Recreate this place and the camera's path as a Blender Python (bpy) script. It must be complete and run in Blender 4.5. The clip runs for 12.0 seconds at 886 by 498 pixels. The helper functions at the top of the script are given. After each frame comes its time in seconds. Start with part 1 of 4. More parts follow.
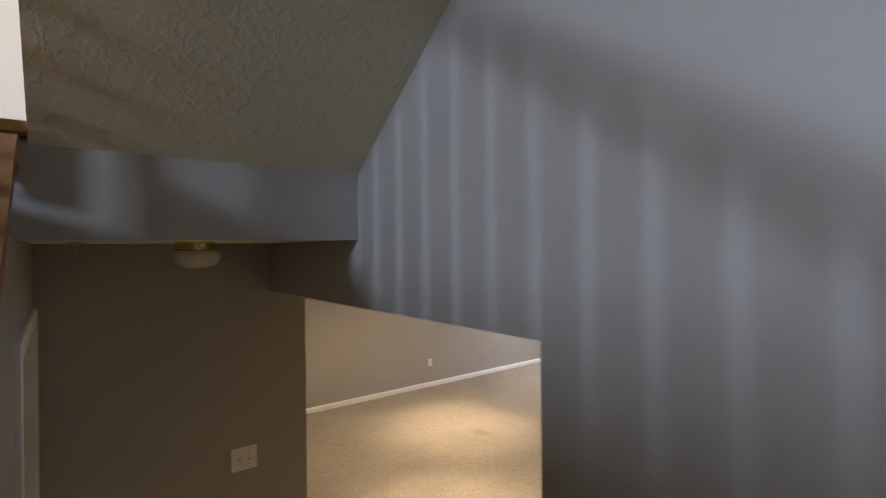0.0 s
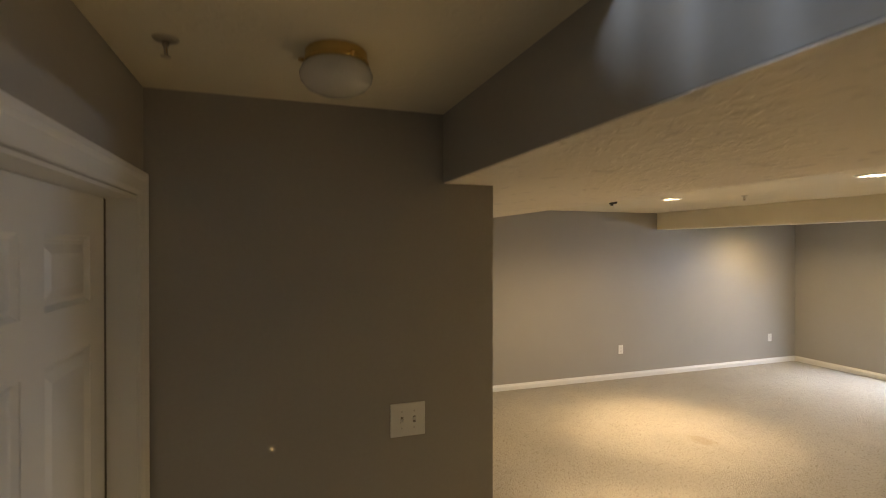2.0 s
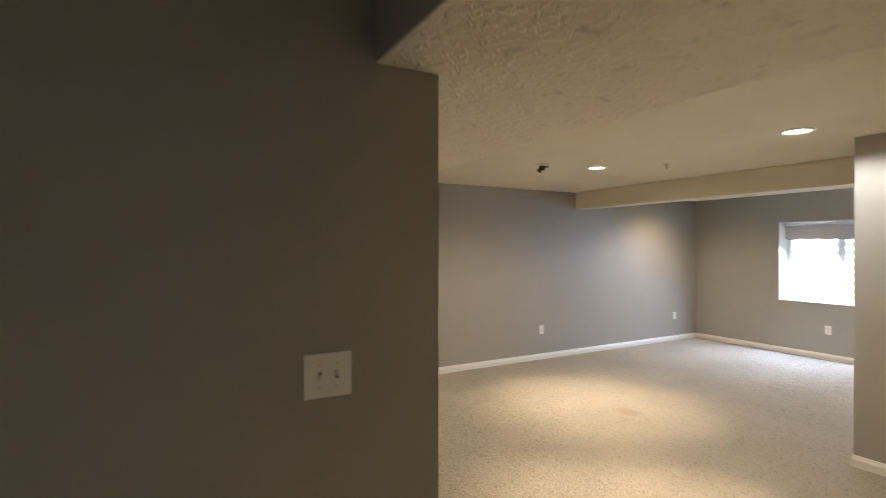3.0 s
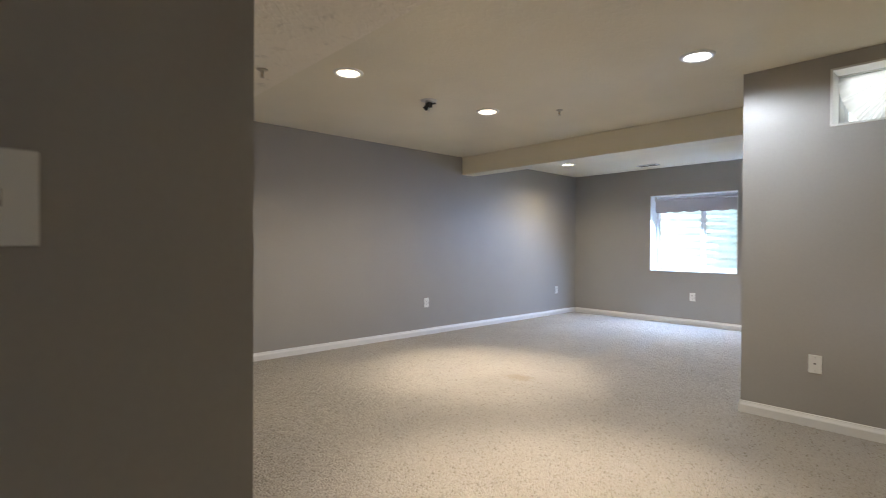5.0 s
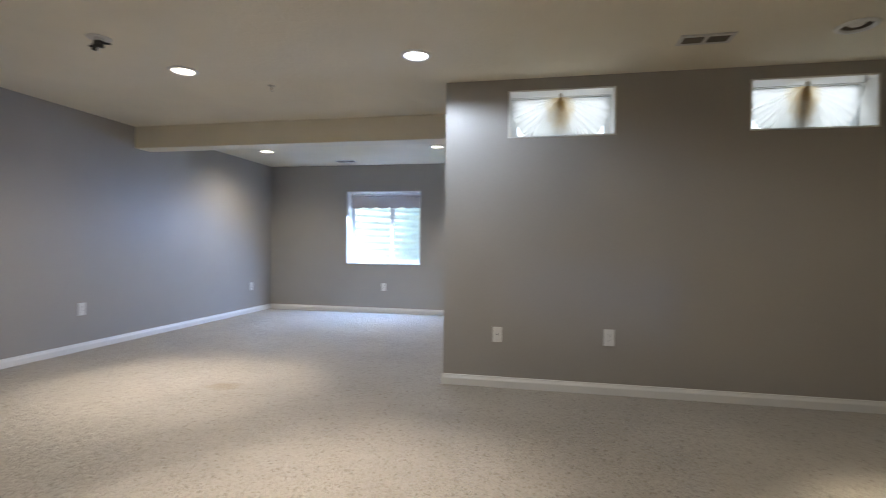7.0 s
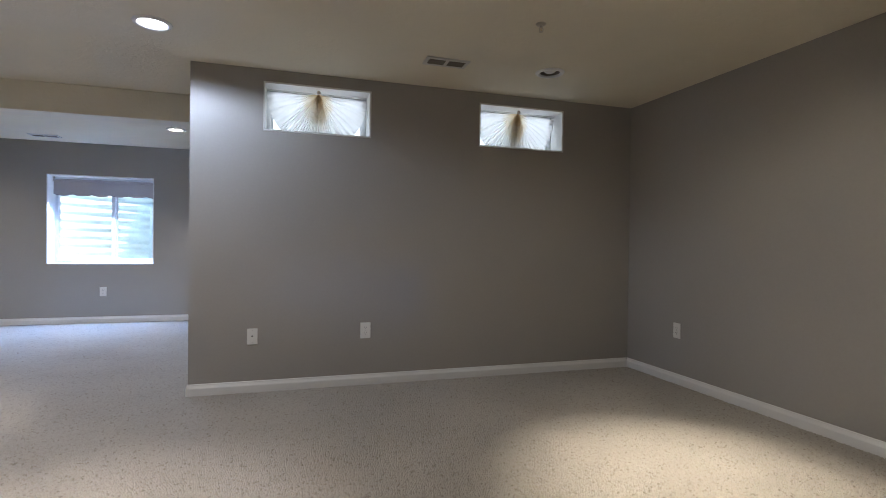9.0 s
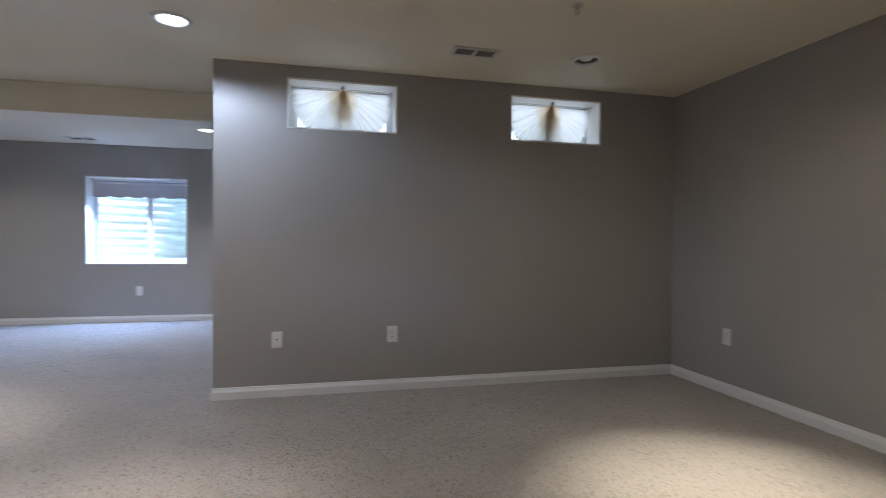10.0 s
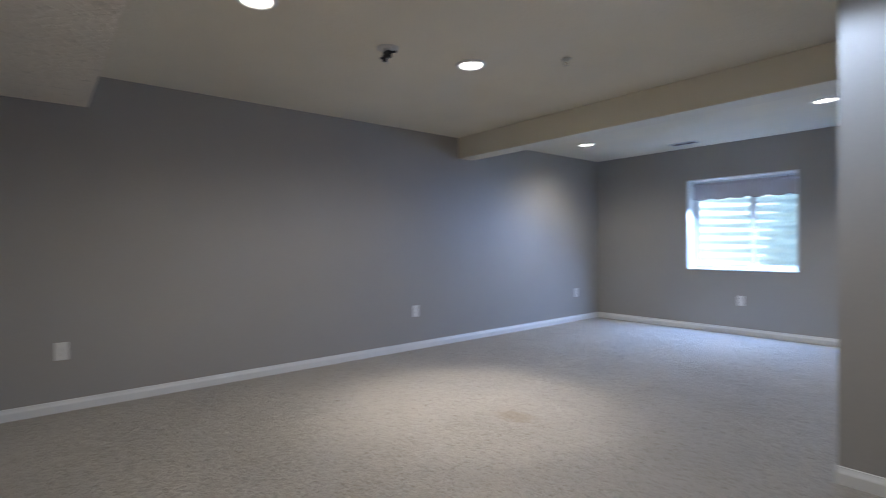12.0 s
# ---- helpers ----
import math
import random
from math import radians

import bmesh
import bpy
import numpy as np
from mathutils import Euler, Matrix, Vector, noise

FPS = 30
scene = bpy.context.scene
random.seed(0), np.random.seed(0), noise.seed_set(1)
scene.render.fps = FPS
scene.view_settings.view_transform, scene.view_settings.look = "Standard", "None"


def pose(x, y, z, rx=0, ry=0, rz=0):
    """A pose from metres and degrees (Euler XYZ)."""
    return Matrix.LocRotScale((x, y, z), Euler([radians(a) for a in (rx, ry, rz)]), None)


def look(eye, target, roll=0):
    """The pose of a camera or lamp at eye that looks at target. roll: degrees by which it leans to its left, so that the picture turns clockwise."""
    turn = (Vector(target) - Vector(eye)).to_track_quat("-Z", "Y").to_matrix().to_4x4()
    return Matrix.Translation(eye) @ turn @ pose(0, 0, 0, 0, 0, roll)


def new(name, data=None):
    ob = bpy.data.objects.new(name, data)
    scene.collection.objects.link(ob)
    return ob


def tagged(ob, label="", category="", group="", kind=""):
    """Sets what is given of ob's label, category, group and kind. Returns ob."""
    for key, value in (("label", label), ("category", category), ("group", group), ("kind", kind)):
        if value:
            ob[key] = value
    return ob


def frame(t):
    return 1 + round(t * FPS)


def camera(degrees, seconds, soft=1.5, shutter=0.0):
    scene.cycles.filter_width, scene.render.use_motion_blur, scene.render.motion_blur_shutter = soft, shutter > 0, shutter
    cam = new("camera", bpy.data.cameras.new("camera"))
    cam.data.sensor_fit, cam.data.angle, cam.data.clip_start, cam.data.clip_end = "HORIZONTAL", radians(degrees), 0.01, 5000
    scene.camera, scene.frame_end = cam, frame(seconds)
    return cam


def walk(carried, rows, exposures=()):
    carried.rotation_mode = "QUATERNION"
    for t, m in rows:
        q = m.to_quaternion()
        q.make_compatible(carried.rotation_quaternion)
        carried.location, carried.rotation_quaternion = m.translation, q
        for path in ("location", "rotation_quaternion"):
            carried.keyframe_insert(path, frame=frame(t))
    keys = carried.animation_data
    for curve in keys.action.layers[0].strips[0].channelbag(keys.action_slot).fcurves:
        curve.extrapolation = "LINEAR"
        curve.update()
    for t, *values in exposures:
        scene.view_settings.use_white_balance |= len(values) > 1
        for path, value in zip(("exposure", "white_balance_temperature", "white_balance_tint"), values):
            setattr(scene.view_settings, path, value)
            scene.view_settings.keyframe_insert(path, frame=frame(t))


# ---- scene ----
cam = camera(83.9, 12.0, soft=0.75, shutter=0.5)
PATH = [
    (0, (6.653, -4.605, 2.331), (5.072, -3.38, 2.326), -0.6),
    (0.5, (6.452, -4.458, 2.247), (4.713, -3.47, 2.245), -0.5),
    (1, (6.225, -4.354, 2.084), (4.364, -3.621, 2.084), -0.3),
    (1.5, (5.955, -4.337, 1.983), (4.061, -3.695, 1.983), -0.3),
    (2, (5.684, -4.309, 1.858), (3.792, -3.662, 1.847), 0.0),
    (2.5, (5.462, -4.309, 1.705), (3.604, -3.567, 1.694), -0.0),
    (3, (5.239, -4.223, 1.564), (3.493, -3.248, 1.553), 0.0),
    (3.2, (5.167, -4.189, 1.514), (3.461, -3.146, 1.503), -0.0),
    (4.8, (4.771, -3.853, 1.178), (3.268, -2.534, 1.165), 0.1),
    (5, (4.724, -3.815, 1.147), (3.252, -2.461, 1.132), 0.3),
    (5.5, (4.577, -3.752, 1.074), (3.314, -2.202, 1.056), 0.4),
    (6, (4.477, -3.712, 1.068), (3.454, -1.993, 1.048), 0.4),
    (6.5, (4.396, -3.701, 1.084), (3.671, -1.837, 1.065), 0.5),
    (7, (4.362, -3.729, 1.079), (3.966, -1.769, 1.065), 0.7),
    (7.5, (4.32, -3.736, 1.092), (4.289, -1.737, 1.075), 0.6),
    (7.7, (4.315, -3.757, 1.087), (4.42, -1.759, 1.075), 0.8),
    (9.3, (4.330, -3.762, 1.088), (4.920, -1.851, 1.068), 0.7),
    (9.5, (4.344, -3.747, 1.087), (4.927, -1.834, 1.067), 0.7),
    (10, (4.395, -3.603, 1.108), (4.841, -1.653, 1.078), 0.5),
    (10.5, (4.409, -3.451, 1.112), (4.317, -1.454, 1.075), 0.3),
    (11, (4.341, -3.235, 1.127), (3.649, -1.359, 1.09), -0.2),
    (11.5, (4.274, -3.022, 1.137), (3.126, -1.385, 1.105), -0.3),
    (12, (4.211, -2.842, 1.134), (2.669, -1.57, 1.112), -0.5),
]
EXPOSURES = [(0, 1.14, 12000, 16), (1, 1.30, 13000, 11), (1.5, 1.37, 14200, 11), (2, 1.38, 14200, 12), (2.5, 1.40, 11800, 11), (3, 1.4, 9700, 11), (5, 1.31, 7450, 9.5), (7.5, 1.07, 6700, 10), (9.5, 0.95, 6250, 13), (10.5, 0.88, 6100, 12), (12, 0.79, 6150, 10)]
walk(cam, [(t, look(e, p, r)) for t, e, p, r in PATH], EXPOSURES)

# ---- plan (metres) ----
CEIL = 2.33            # room ceiling
LOW = 2.10             # soffit, beam and opening head
WIN_Y = 3.635          # window wall
BUMP_X = 3.62          # side of the bumped-in wall
EAST_X = 7.19
SOUTH_Y = -3.482        # room side of the stair wall
WELL_Y = -3.692         # stair side of the stair wall
LEFT_Y = -4.705         # left wall of the stairs
SW_X = 3.882            # wall with the light switches
JAMB_X = 5.855
HALL_Z = 2.66          # upper floor
LAND_Z = 1.246         # half landing
FLOOR_Z = 0.012        # carpet backing
HALL_WIN_X = 6.75      # narrow window of the hall above

# ---- light ----
world = bpy.data.worlds.new("world")
scene.world = world
world.use_nodes = True
wn = world.node_tree.nodes
sky = wn.new("ShaderNodeTexSky")
sky.sky_type = "NISHITA"
sky.sun_disc = False
sky.sun_elevation = radians(60)
sky.sun_rotation = radians(100)
wn["Background"].inputs["Strength"].default_value = 0.15
world.node_tree.links.new(sky.outputs[0], wn["Background"].inputs["Color"])
sun = new("sun", bpy.data.lights.new("sun", "SUN"))
sun.data.energy, sun.data.angle, sun.data.color = 5.0, radians(0.5), (1.0, 0.95, 0.88)
sun.matrix_world = look((0, 0, 0), (-math.sin(radians(100)) * math.cos(radians(60)), -math.cos(radians(100)) * math.cos(radians(60)), -math.sin(radians(60))))


def area_lamp(name, eye, target, w, h, watts, color, spread=180):
    lamp = new(name, bpy.data.lights.new(name, "AREA"))
    lamp.data.shape, lamp.data.size, lamp.data.size_y = "RECTANGLE", w, h
    lamp.data.energy, lamp.data.color = watts, color
    lamp.data.spread = radians(spread)
    lamp.matrix_world = look(eye, target)
    return lamp


def spot_lamp(name, x, y, z, watts, cone, blend, color, size=0.04):
    lamp = new(name, bpy.data.lights.new(name, "SPOT"))
    lamp.data.energy, lamp.data.color, lamp.data.shadow_soft_size = watts, color, size
    lamp.data.spot_size, lamp.data.spot_blend = radians(cone), blend
    lamp.matrix_world = look((x, y, z), (x + 0.001, y, z - 1))
    return lamp


DAY = (0.32, 0.515, 1.0)
area_lamp("window_daylight", (1.913, WIN_Y + 0.10, 1.52), (1.93, WIN_Y - 0.85, 0.42), 1.1, 0.22, 41, DAY, 150)
area_lamp("hopper_daylight", (4.48, 0.21, 2.07), (4.48, -3, 1.0), 0.66, 0.28, 0.8, (0.74, 0.86, 1.0))
area_lamp("hopper_daylight", (6.13, 0.21, 2.07), (6.13, -3, 1.0), 0.66, 0.28, 0.8, (0.74, 0.86, 1.0))
area_lamp("hall_window_daylight", (HALL_WIN_X, -9.68, 3.85), (5.3, -3.69, 2.6), 0.50, 0.90, 74, (0.28, 0.485, 1.0), 130)
# added fill lamp that brightens the hall's west wall; no known source there
area_lamp("hall_west_wall_fill", (3.2, -9.79, 4.0), (2.4, -6.0, 3.9), 0.8, 1.3, 19, (0.62, 0.78, 1.0), 70)
AMBER, WARM, COOL, NEUTRAL, SOFT = (1.0, 0.91, 0.74), (1.0, 0.92, 0.85), (0.64, 0.77, 1.0), (1.0, 0.87, 0.60), (1.0, 0.93, 0.80)
# x, y, lit, watts, cone, blend, colour
CANS = [
    (1.78, -2.00, 16, 160, 0.9, NEUTRAL),
    (1.78, -0.58, 24, 90, 1.0, WARM),
    (3.53, -0.58, 21, 168, 0.35, COOL),
    (3.53, -2.00, 24, 90, 1.0, WARM),
    (6.06, -0.58, 0, 0, 0, NEUTRAL),
    (6.06, -2.00, 14, 90, 1.0, AMBER),
    (0.67, 2.37, 25, 150, 1.0, SOFT),
    (3.04, 2.37, 25, 130, 0.9, SOFT),
]
for cx, cy, watts, cone, blend, color in CANS:
    if watts:
        spot_lamp("can_light", cx, cy, CEIL - 0.056, watts, cone, blend, color)
    if cone == 90:
        spot_lamp("can_core", cx, cy, CEIL - 0.056, 87 if cx < 5 else 190, 62 if cx < 5 else 51, 1.0, color)
        spot_lamp("can_spill", cx, cy, CEIL - 0.056, (15 if cx < 3 else 10) if cx < 5 else 8, 165, 0.6, color)


# ---- materials ----
def material(name, color, rough=0.6, metal=0.0, var=0.0, var_scale=2.0, grain=0.0, grain_scale=200.0, bump=0.0, bump_scale=200.0, bump_size=0.002, spec=0.5):
    """Base colour with two scales of variation and a fine relief."""
    mat = bpy.data.materials.new(name)
    mat.use_nodes = True
    nt = mat.node_tree
    b = nt.nodes["Principled BSDF"]
    b.inputs["Base Color"].default_value = (*color, 1)
    b.inputs["Roughness"].default_value = rough
    b.inputs["Metallic"].default_value = metal
    b.inputs["Specular IOR Level"].default_value = spec
    co = nt.nodes.new("ShaderNodeTexCoord")
    src = None
    for amount, scale in ((var, var_scale), (grain, grain_scale)):
        if amount:
            n = nt.nodes.new("ShaderNodeTexNoise")
            n.inputs["Scale"].default_value = scale
            n.inputs["Detail"].default_value = 4
            nt.links.new(co.outputs["Object"], n.inputs["Vector"])
            r = nt.nodes.new("ShaderNodeMapRange")
            r.inputs["From Min"].default_value, r.inputs["From Max"].default_value = 0.25, 0.75
            r.inputs["To Min"].default_value, r.inputs["To Max"].default_value = 1 - amount, 1 + amount
            nt.links.new(n.outputs["Fac"], r.inputs["Value"])
            m = nt.nodes.new("ShaderNodeVectorMath")
            m.operation = "SCALE"
            if src is None:
                m.inputs[0].default_value = color
            else:
                nt.links.new(src, m.inputs[0])
            nt.links.new(r.outputs[0], m.inputs["Scale"])
            src = m.outputs[0]
    if src is not None:
        nt.links.new(src, b.inputs["Base Color"])
    if bump:
        n = nt.nodes.new("ShaderNodeTexNoise")
        n.inputs["Scale"].default_value = bump_scale
        n.inputs["Detail"].default_value = 3
        nt.links.new(co.outputs["Object"], n.inputs["Vector"])
        k = nt.nodes.new("ShaderNodeBump")
        k.inputs["Strength"].default_value = bump
        k.inputs["Distance"].default_value = bump_size
        nt.links.new(n.outputs["Fac"], k.inputs["Height"])
        nt.links.new(k.outputs[0], b.inputs["Normal"])
    return mat


def wood_material(name, dark, light, axis_scale):
    mat = material(name, dark, rough=0.38, bump=0.15, bump_scale=90, bump_size=0.001)
    nt = mat.node_tree
    b = nt.nodes["Principled BSDF"]
    co = nt.nodes.new("ShaderNodeTexCoord")
    mp = nt.nodes.new("ShaderNodeMapping")
    mp.inputs["Scale"].default_value = axis_scale
    n = nt.nodes.new("ShaderNodeTexNoise")
    n.inputs["Scale"].default_value, n.inputs["Detail"].default_value, n.inputs["Distortion"].default_value = 3, 6, 1.2
    ramp = nt.nodes.new("ShaderNodeValToRGB")
    ramp.color_ramp.elements[0].color, ramp.color_ramp.elements[1].color = (*dark, 1), (*light, 1)
    ramp.color_ramp.elements[0].position, ramp.color_ramp.elements[1].position = 0.35, 0.68
    nt.links.new(co.outputs["Object"], mp.inputs["Vector"])
    nt.links.new(mp.outputs[0], n.inputs["Vector"])
    nt.links.new(n.outputs["Fac"], ramp.inputs["Fac"])
    nt.links.new(ramp.outputs[0], b.inputs["Base Color"])
    return mat


def ceiling_material(name, color, strength, scuffed=False):
    """Hand-textured ceiling paint: low blobs and ridges over fine stipple."""
    mat = material(name, color, rough=0.9, var=0.05, var_scale=1.3, spec=0.2)
    nt = mat.node_tree
    co = nt.nodes.new("ShaderNodeTexCoord")
    n1 = nt.nodes.new("ShaderNodeTexNoise")
    n1.inputs["Scale"].default_value, n1.inputs["Detail"].default_value, n1.inputs["Distortion"].default_value = 26, 3, 0.8
    ramp = nt.nodes.new("ShaderNodeValToRGB")
    ramp.color_ramp.elements[0].position, ramp.color_ramp.elements[1].position = 0.48, 0.62
    n2 = nt.nodes.new("ShaderNodeTexNoise")
    n2.inputs["Scale"].default_value, n2.inputs["Detail"].default_value = 140, 2
    add = nt.nodes.new("ShaderNodeMath")
    add.operation = "MULTIPLY_ADD"
    add.inputs[1].default_value = 0.35
    k = nt.nodes.new("ShaderNodeBump")
    k.inputs["Strength"].default_value, k.inputs["Distance"].default_value = strength, 0.004
    for n in (n1, n2):
        nt.links.new(co.outputs["Object"], n.inputs["Vector"])
    nt.links.new(n1.outputs["Fac"], ramp.inputs["Fac"])
    nt.links.new(n2.outputs["Fac"], add.inputs[0])
    nt.links.new(ramp.outputs[0], add.inputs[2])
    nt.links.new(add.outputs[0], k.inputs["Height"])
    if scuffed:
        # grey scuffs and grit held in the relief
        b = nt.nodes["Principled BSDF"]
        was = b.inputs["Base Color"].links[0].from_socket
        spots = nt.nodes.new("ShaderNodeTexNoise")
        spots.inputs["Scale"].default_value, spots.inputs["Detail"].default_value, spots.inputs["Distortion"].default_value = 11, 5, 0.6
        amount = nt.nodes.new("ShaderNodeMapRange")
        amount.inputs["From Min"].default_value, amount.inputs["From Max"].default_value = 0.60, 0.74
        amount.inputs["To Min"].default_value, amount.inputs["To Max"].default_value = 0.0, 0.36
        mx = nt.nodes.new("ShaderNodeMix")
        mx.data_type = "RGBA"
        mx.inputs[7].default_value = (0.34, 0.30, 0.25, 1)
        nt.links.new(co.outputs["Object"], spots.inputs["Vector"])
        nt.links.new(spots.outputs["Fac"], amount.inputs["Value"])
        nt.links.new(amount.outputs[0], mx.inputs[0])
        nt.links.new(was, mx.inputs[6])
        nt.links.new(mx.outputs[2], b.inputs["Base Color"])
    nt.links.new(k.outputs[0], nt.nodes["Principled BSDF"].inputs["Normal"])
    return mat


def carpet_material(name, tufts=False):
    """Beige looped pile with darker flecks and one faint spill stain."""
    mat = bpy.data.materials.new(name)
    mat.use_nodes = True
    nt = mat.node_tree
    b = nt.nodes["Principled BSDF"]
    b.inputs["Roughness"].default_value = 0.95
    b.inputs["Specular IOR Level"].default_value = 0.1
    b.inputs["Sheen Weight"].default_value = 0.15
    co = nt.nodes.new("ShaderNodeTexCoord")
    warp = nt.nodes.new("ShaderNodeTexNoise")
    warp.inputs["Scale"].default_value = 40
    nt.links.new(co.outputs["Object"], warp.inputs["Vector"])
    mixv = nt.nodes.new("ShaderNodeVectorMath")
    mixv.operation = "MULTIPLY_ADD"
    mixv.inputs[1].default_value = (0.012, 0.012, 0.0)
    nt.links.new(warp.outputs["Color"], mixv.inputs[0])
    nt.links.new(co.outputs["Object"], mixv.inputs[2])
    loops = nt.nodes.new("ShaderNodeTexVoronoi")
    loops.inputs["Scale"].default_value = 165
    nt.links.new(mixv.outputs[0], loops.inputs["Vector"])
    # fleck colour by loop
    sep = nt.nodes.new("ShaderNodeSeparateColor")
    nt.links.new(loops.outputs["Color"], sep.inputs[0])
    ramp = nt.nodes.new("ShaderNodeValToRGB")
    e = ramp.color_ramp.elements
    e[0].position, e[0].color = 0.0, (0.375, 0.33, 0.285, 1) if tufts else (0.24, 0.21, 0.18, 1)
    e[1].position, e[1].color = 1.0, (0.50, 0.458, 0.40, 1) if tufts else (0.36, 0.32, 0.28, 1)
    mid = e.new(0.12)
    mid.color = (0.455, 0.415, 0.353, 1) if tufts else (0.30, 0.26, 0.225, 1)
    if tufts:
        fleck = e.new(0.05)
        fleck.color = (0.40, 0.355, 0.30, 1)
        e[0].color = (0.30, 0.26, 0.215, 1)
        geo = nt.nodes.new("ShaderNodeNewGeometry")
        nt.links.new(geo.outputs["Random Per Island"], ramp.inputs["Fac"])
    else:
        nt.links.new(sep.outputs[0], ramp.inputs["Fac"])
    # wear at room scale
    big = nt.nodes.new("ShaderNodeTexNoise")
    big.inputs["Scale"].default_value, big.inputs["Detail"].default_value = 1.6, 5
    nt.links.new(co.outputs["Object"], big.inputs["Vector"])
    mr = nt.nodes.new("ShaderNodeMapRange")
    mr.inputs["From Min"].default_value, mr.inputs["From Max"].default_value = 0.3, 0.7
    mr.inputs["To Min"].default_value, mr.inputs["To Max"].default_value = 0.93, 1.06
    nt.links.new(big.outputs["Fac"], mr.inputs["Value"])
    sc = nt.nodes.new("ShaderNodeVectorMath")
    sc.operation = "SCALE"
    nt.links.new(ramp.outputs[0], sc.inputs[0])
    nt.links.new(mr.outputs[0], sc.inputs["Scale"])
    # spill stain
    mp = nt.nodes.new("ShaderNodeMapping")
    mp.vector_type = "POINT"
    mp.inputs["Location"].default_value = (-2.06 * 5.5, 0.47 * 8, 0)
    mp.inputs["Scale"].default_value = (5.5, 8, 1)
    n3 = nt.nodes.new("ShaderNodeTexNoise")
    n3.inputs["Scale"].default_value = 9
    nt.links.new(co.outputs["Object"], n3.inputs["Vector"])
    off = nt.nodes.new("ShaderNodeVectorMath")
    off.operation = "MULTIPLY_ADD"
    off.inputs[1].default_value = (0.9, 0.9, 0)
    nt.links.new(n3.outputs["Color"], off.inputs[0])
    nt.links.new(co.outputs["Object"], mp.inputs["Vector"])
    nt.links.new(mp.outputs[0], off.inputs[2])
    sub = nt.nodes.new("ShaderNodeVectorMath")
    sub.operation = "SUBTRACT"
    sub.inputs[1].default_value = (0.45, 0.45, 0)
    nt.links.new(off.outputs[0], sub.inputs[0])
    ln = nt.nodes.new("ShaderNodeVectorMath")
    ln.operation = "LENGTH"
    nt.links.new(sub.outputs[0], ln.inputs[0])
    st = nt.nodes.new("ShaderNodeMapRange")
    st.inputs["From Min"].default_value, st.inputs["From Max"].default_value = 0.45, 1.0
    st.inputs["To Min"].default_value, st.inputs["To Max"].default_value = 0.42, 0.0
    nt.links.new(ln.outputs["Value"], st.inputs["Value"])
    mx = nt.nodes.new("ShaderNodeMix")
    mx.data_type = "RGBA"
    mx.inputs[7].default_value = (0.34, 0.24, 0.14, 1)
    nt.links.new(st.outputs[0], mx.inputs[0])
    nt.links.new(sc.outputs[0], mx.inputs[6])
    nt.links.new(mx.outputs[2], b.inputs["Base Color"])
    if tufts:
        return mat
    k = nt.nodes.new("ShaderNodeBump")
    k.invert = True
    k.inputs["Strength"].default_value, k.inputs["Distance"].default_value = 0.9, 0.006
    nt.links.new(loops.outputs["Distance"], k.inputs["Height"])
    nt.links.new(k.outputs[0], b.inputs["Normal"])
    return mat


def glow_material(name, color, strength):
    mat = bpy.data.materials.new(name)
    mat.use_nodes = True
    b = mat.node_tree.nodes["Principled BSDF"]
    b.inputs["Base Color"].default_value = (0.8, 0.8, 0.8, 1)
    b.inputs["Emission Color"].default_value = (*color, 1)
    b.inputs["Emission Strength"].default_value = strength
    return mat


def glass_material(name):
    mat = bpy.data.materials.new(name)
    mat.use_nodes = True
    b = mat.node_tree.nodes["Principled BSDF"]
    b.inputs["Transmission Weight"].default_value = 1
    b.inputs["Roughness"].default_value = 0.0
    b.inputs["IOR"].default_value = 1.05
    b.inputs["Base Color"].default_value = (0.97, 1.0, 1.0, 1)
    return mat


def cloth_material(name, color, through_amount):
    """Thin cloth that lets some light through."""
    mat = material(name, color, rough=0.9, grain=0.05, grain_scale=300, bump=0.1, bump_scale=400, bump_size=0.0005, spec=0.1)
    nt = mat.node_tree
    b = nt.nodes["Principled BSDF"]
    t = nt.nodes.new("ShaderNodeBsdfTranslucent")
    t.inputs["Color"].default_value = (*color, 1)
    mix = nt.nodes.new("ShaderNodeMixShader")
    mix.inputs[0].default_value = through_amount
    nt.links.new(b.outputs[0], mix.inputs[1])
    nt.links.new(t.outputs[0], mix.inputs[2])
    nt.links.new(mix.outputs[0], nt.nodes["Material Output"].inputs["Surface"])
    return mat


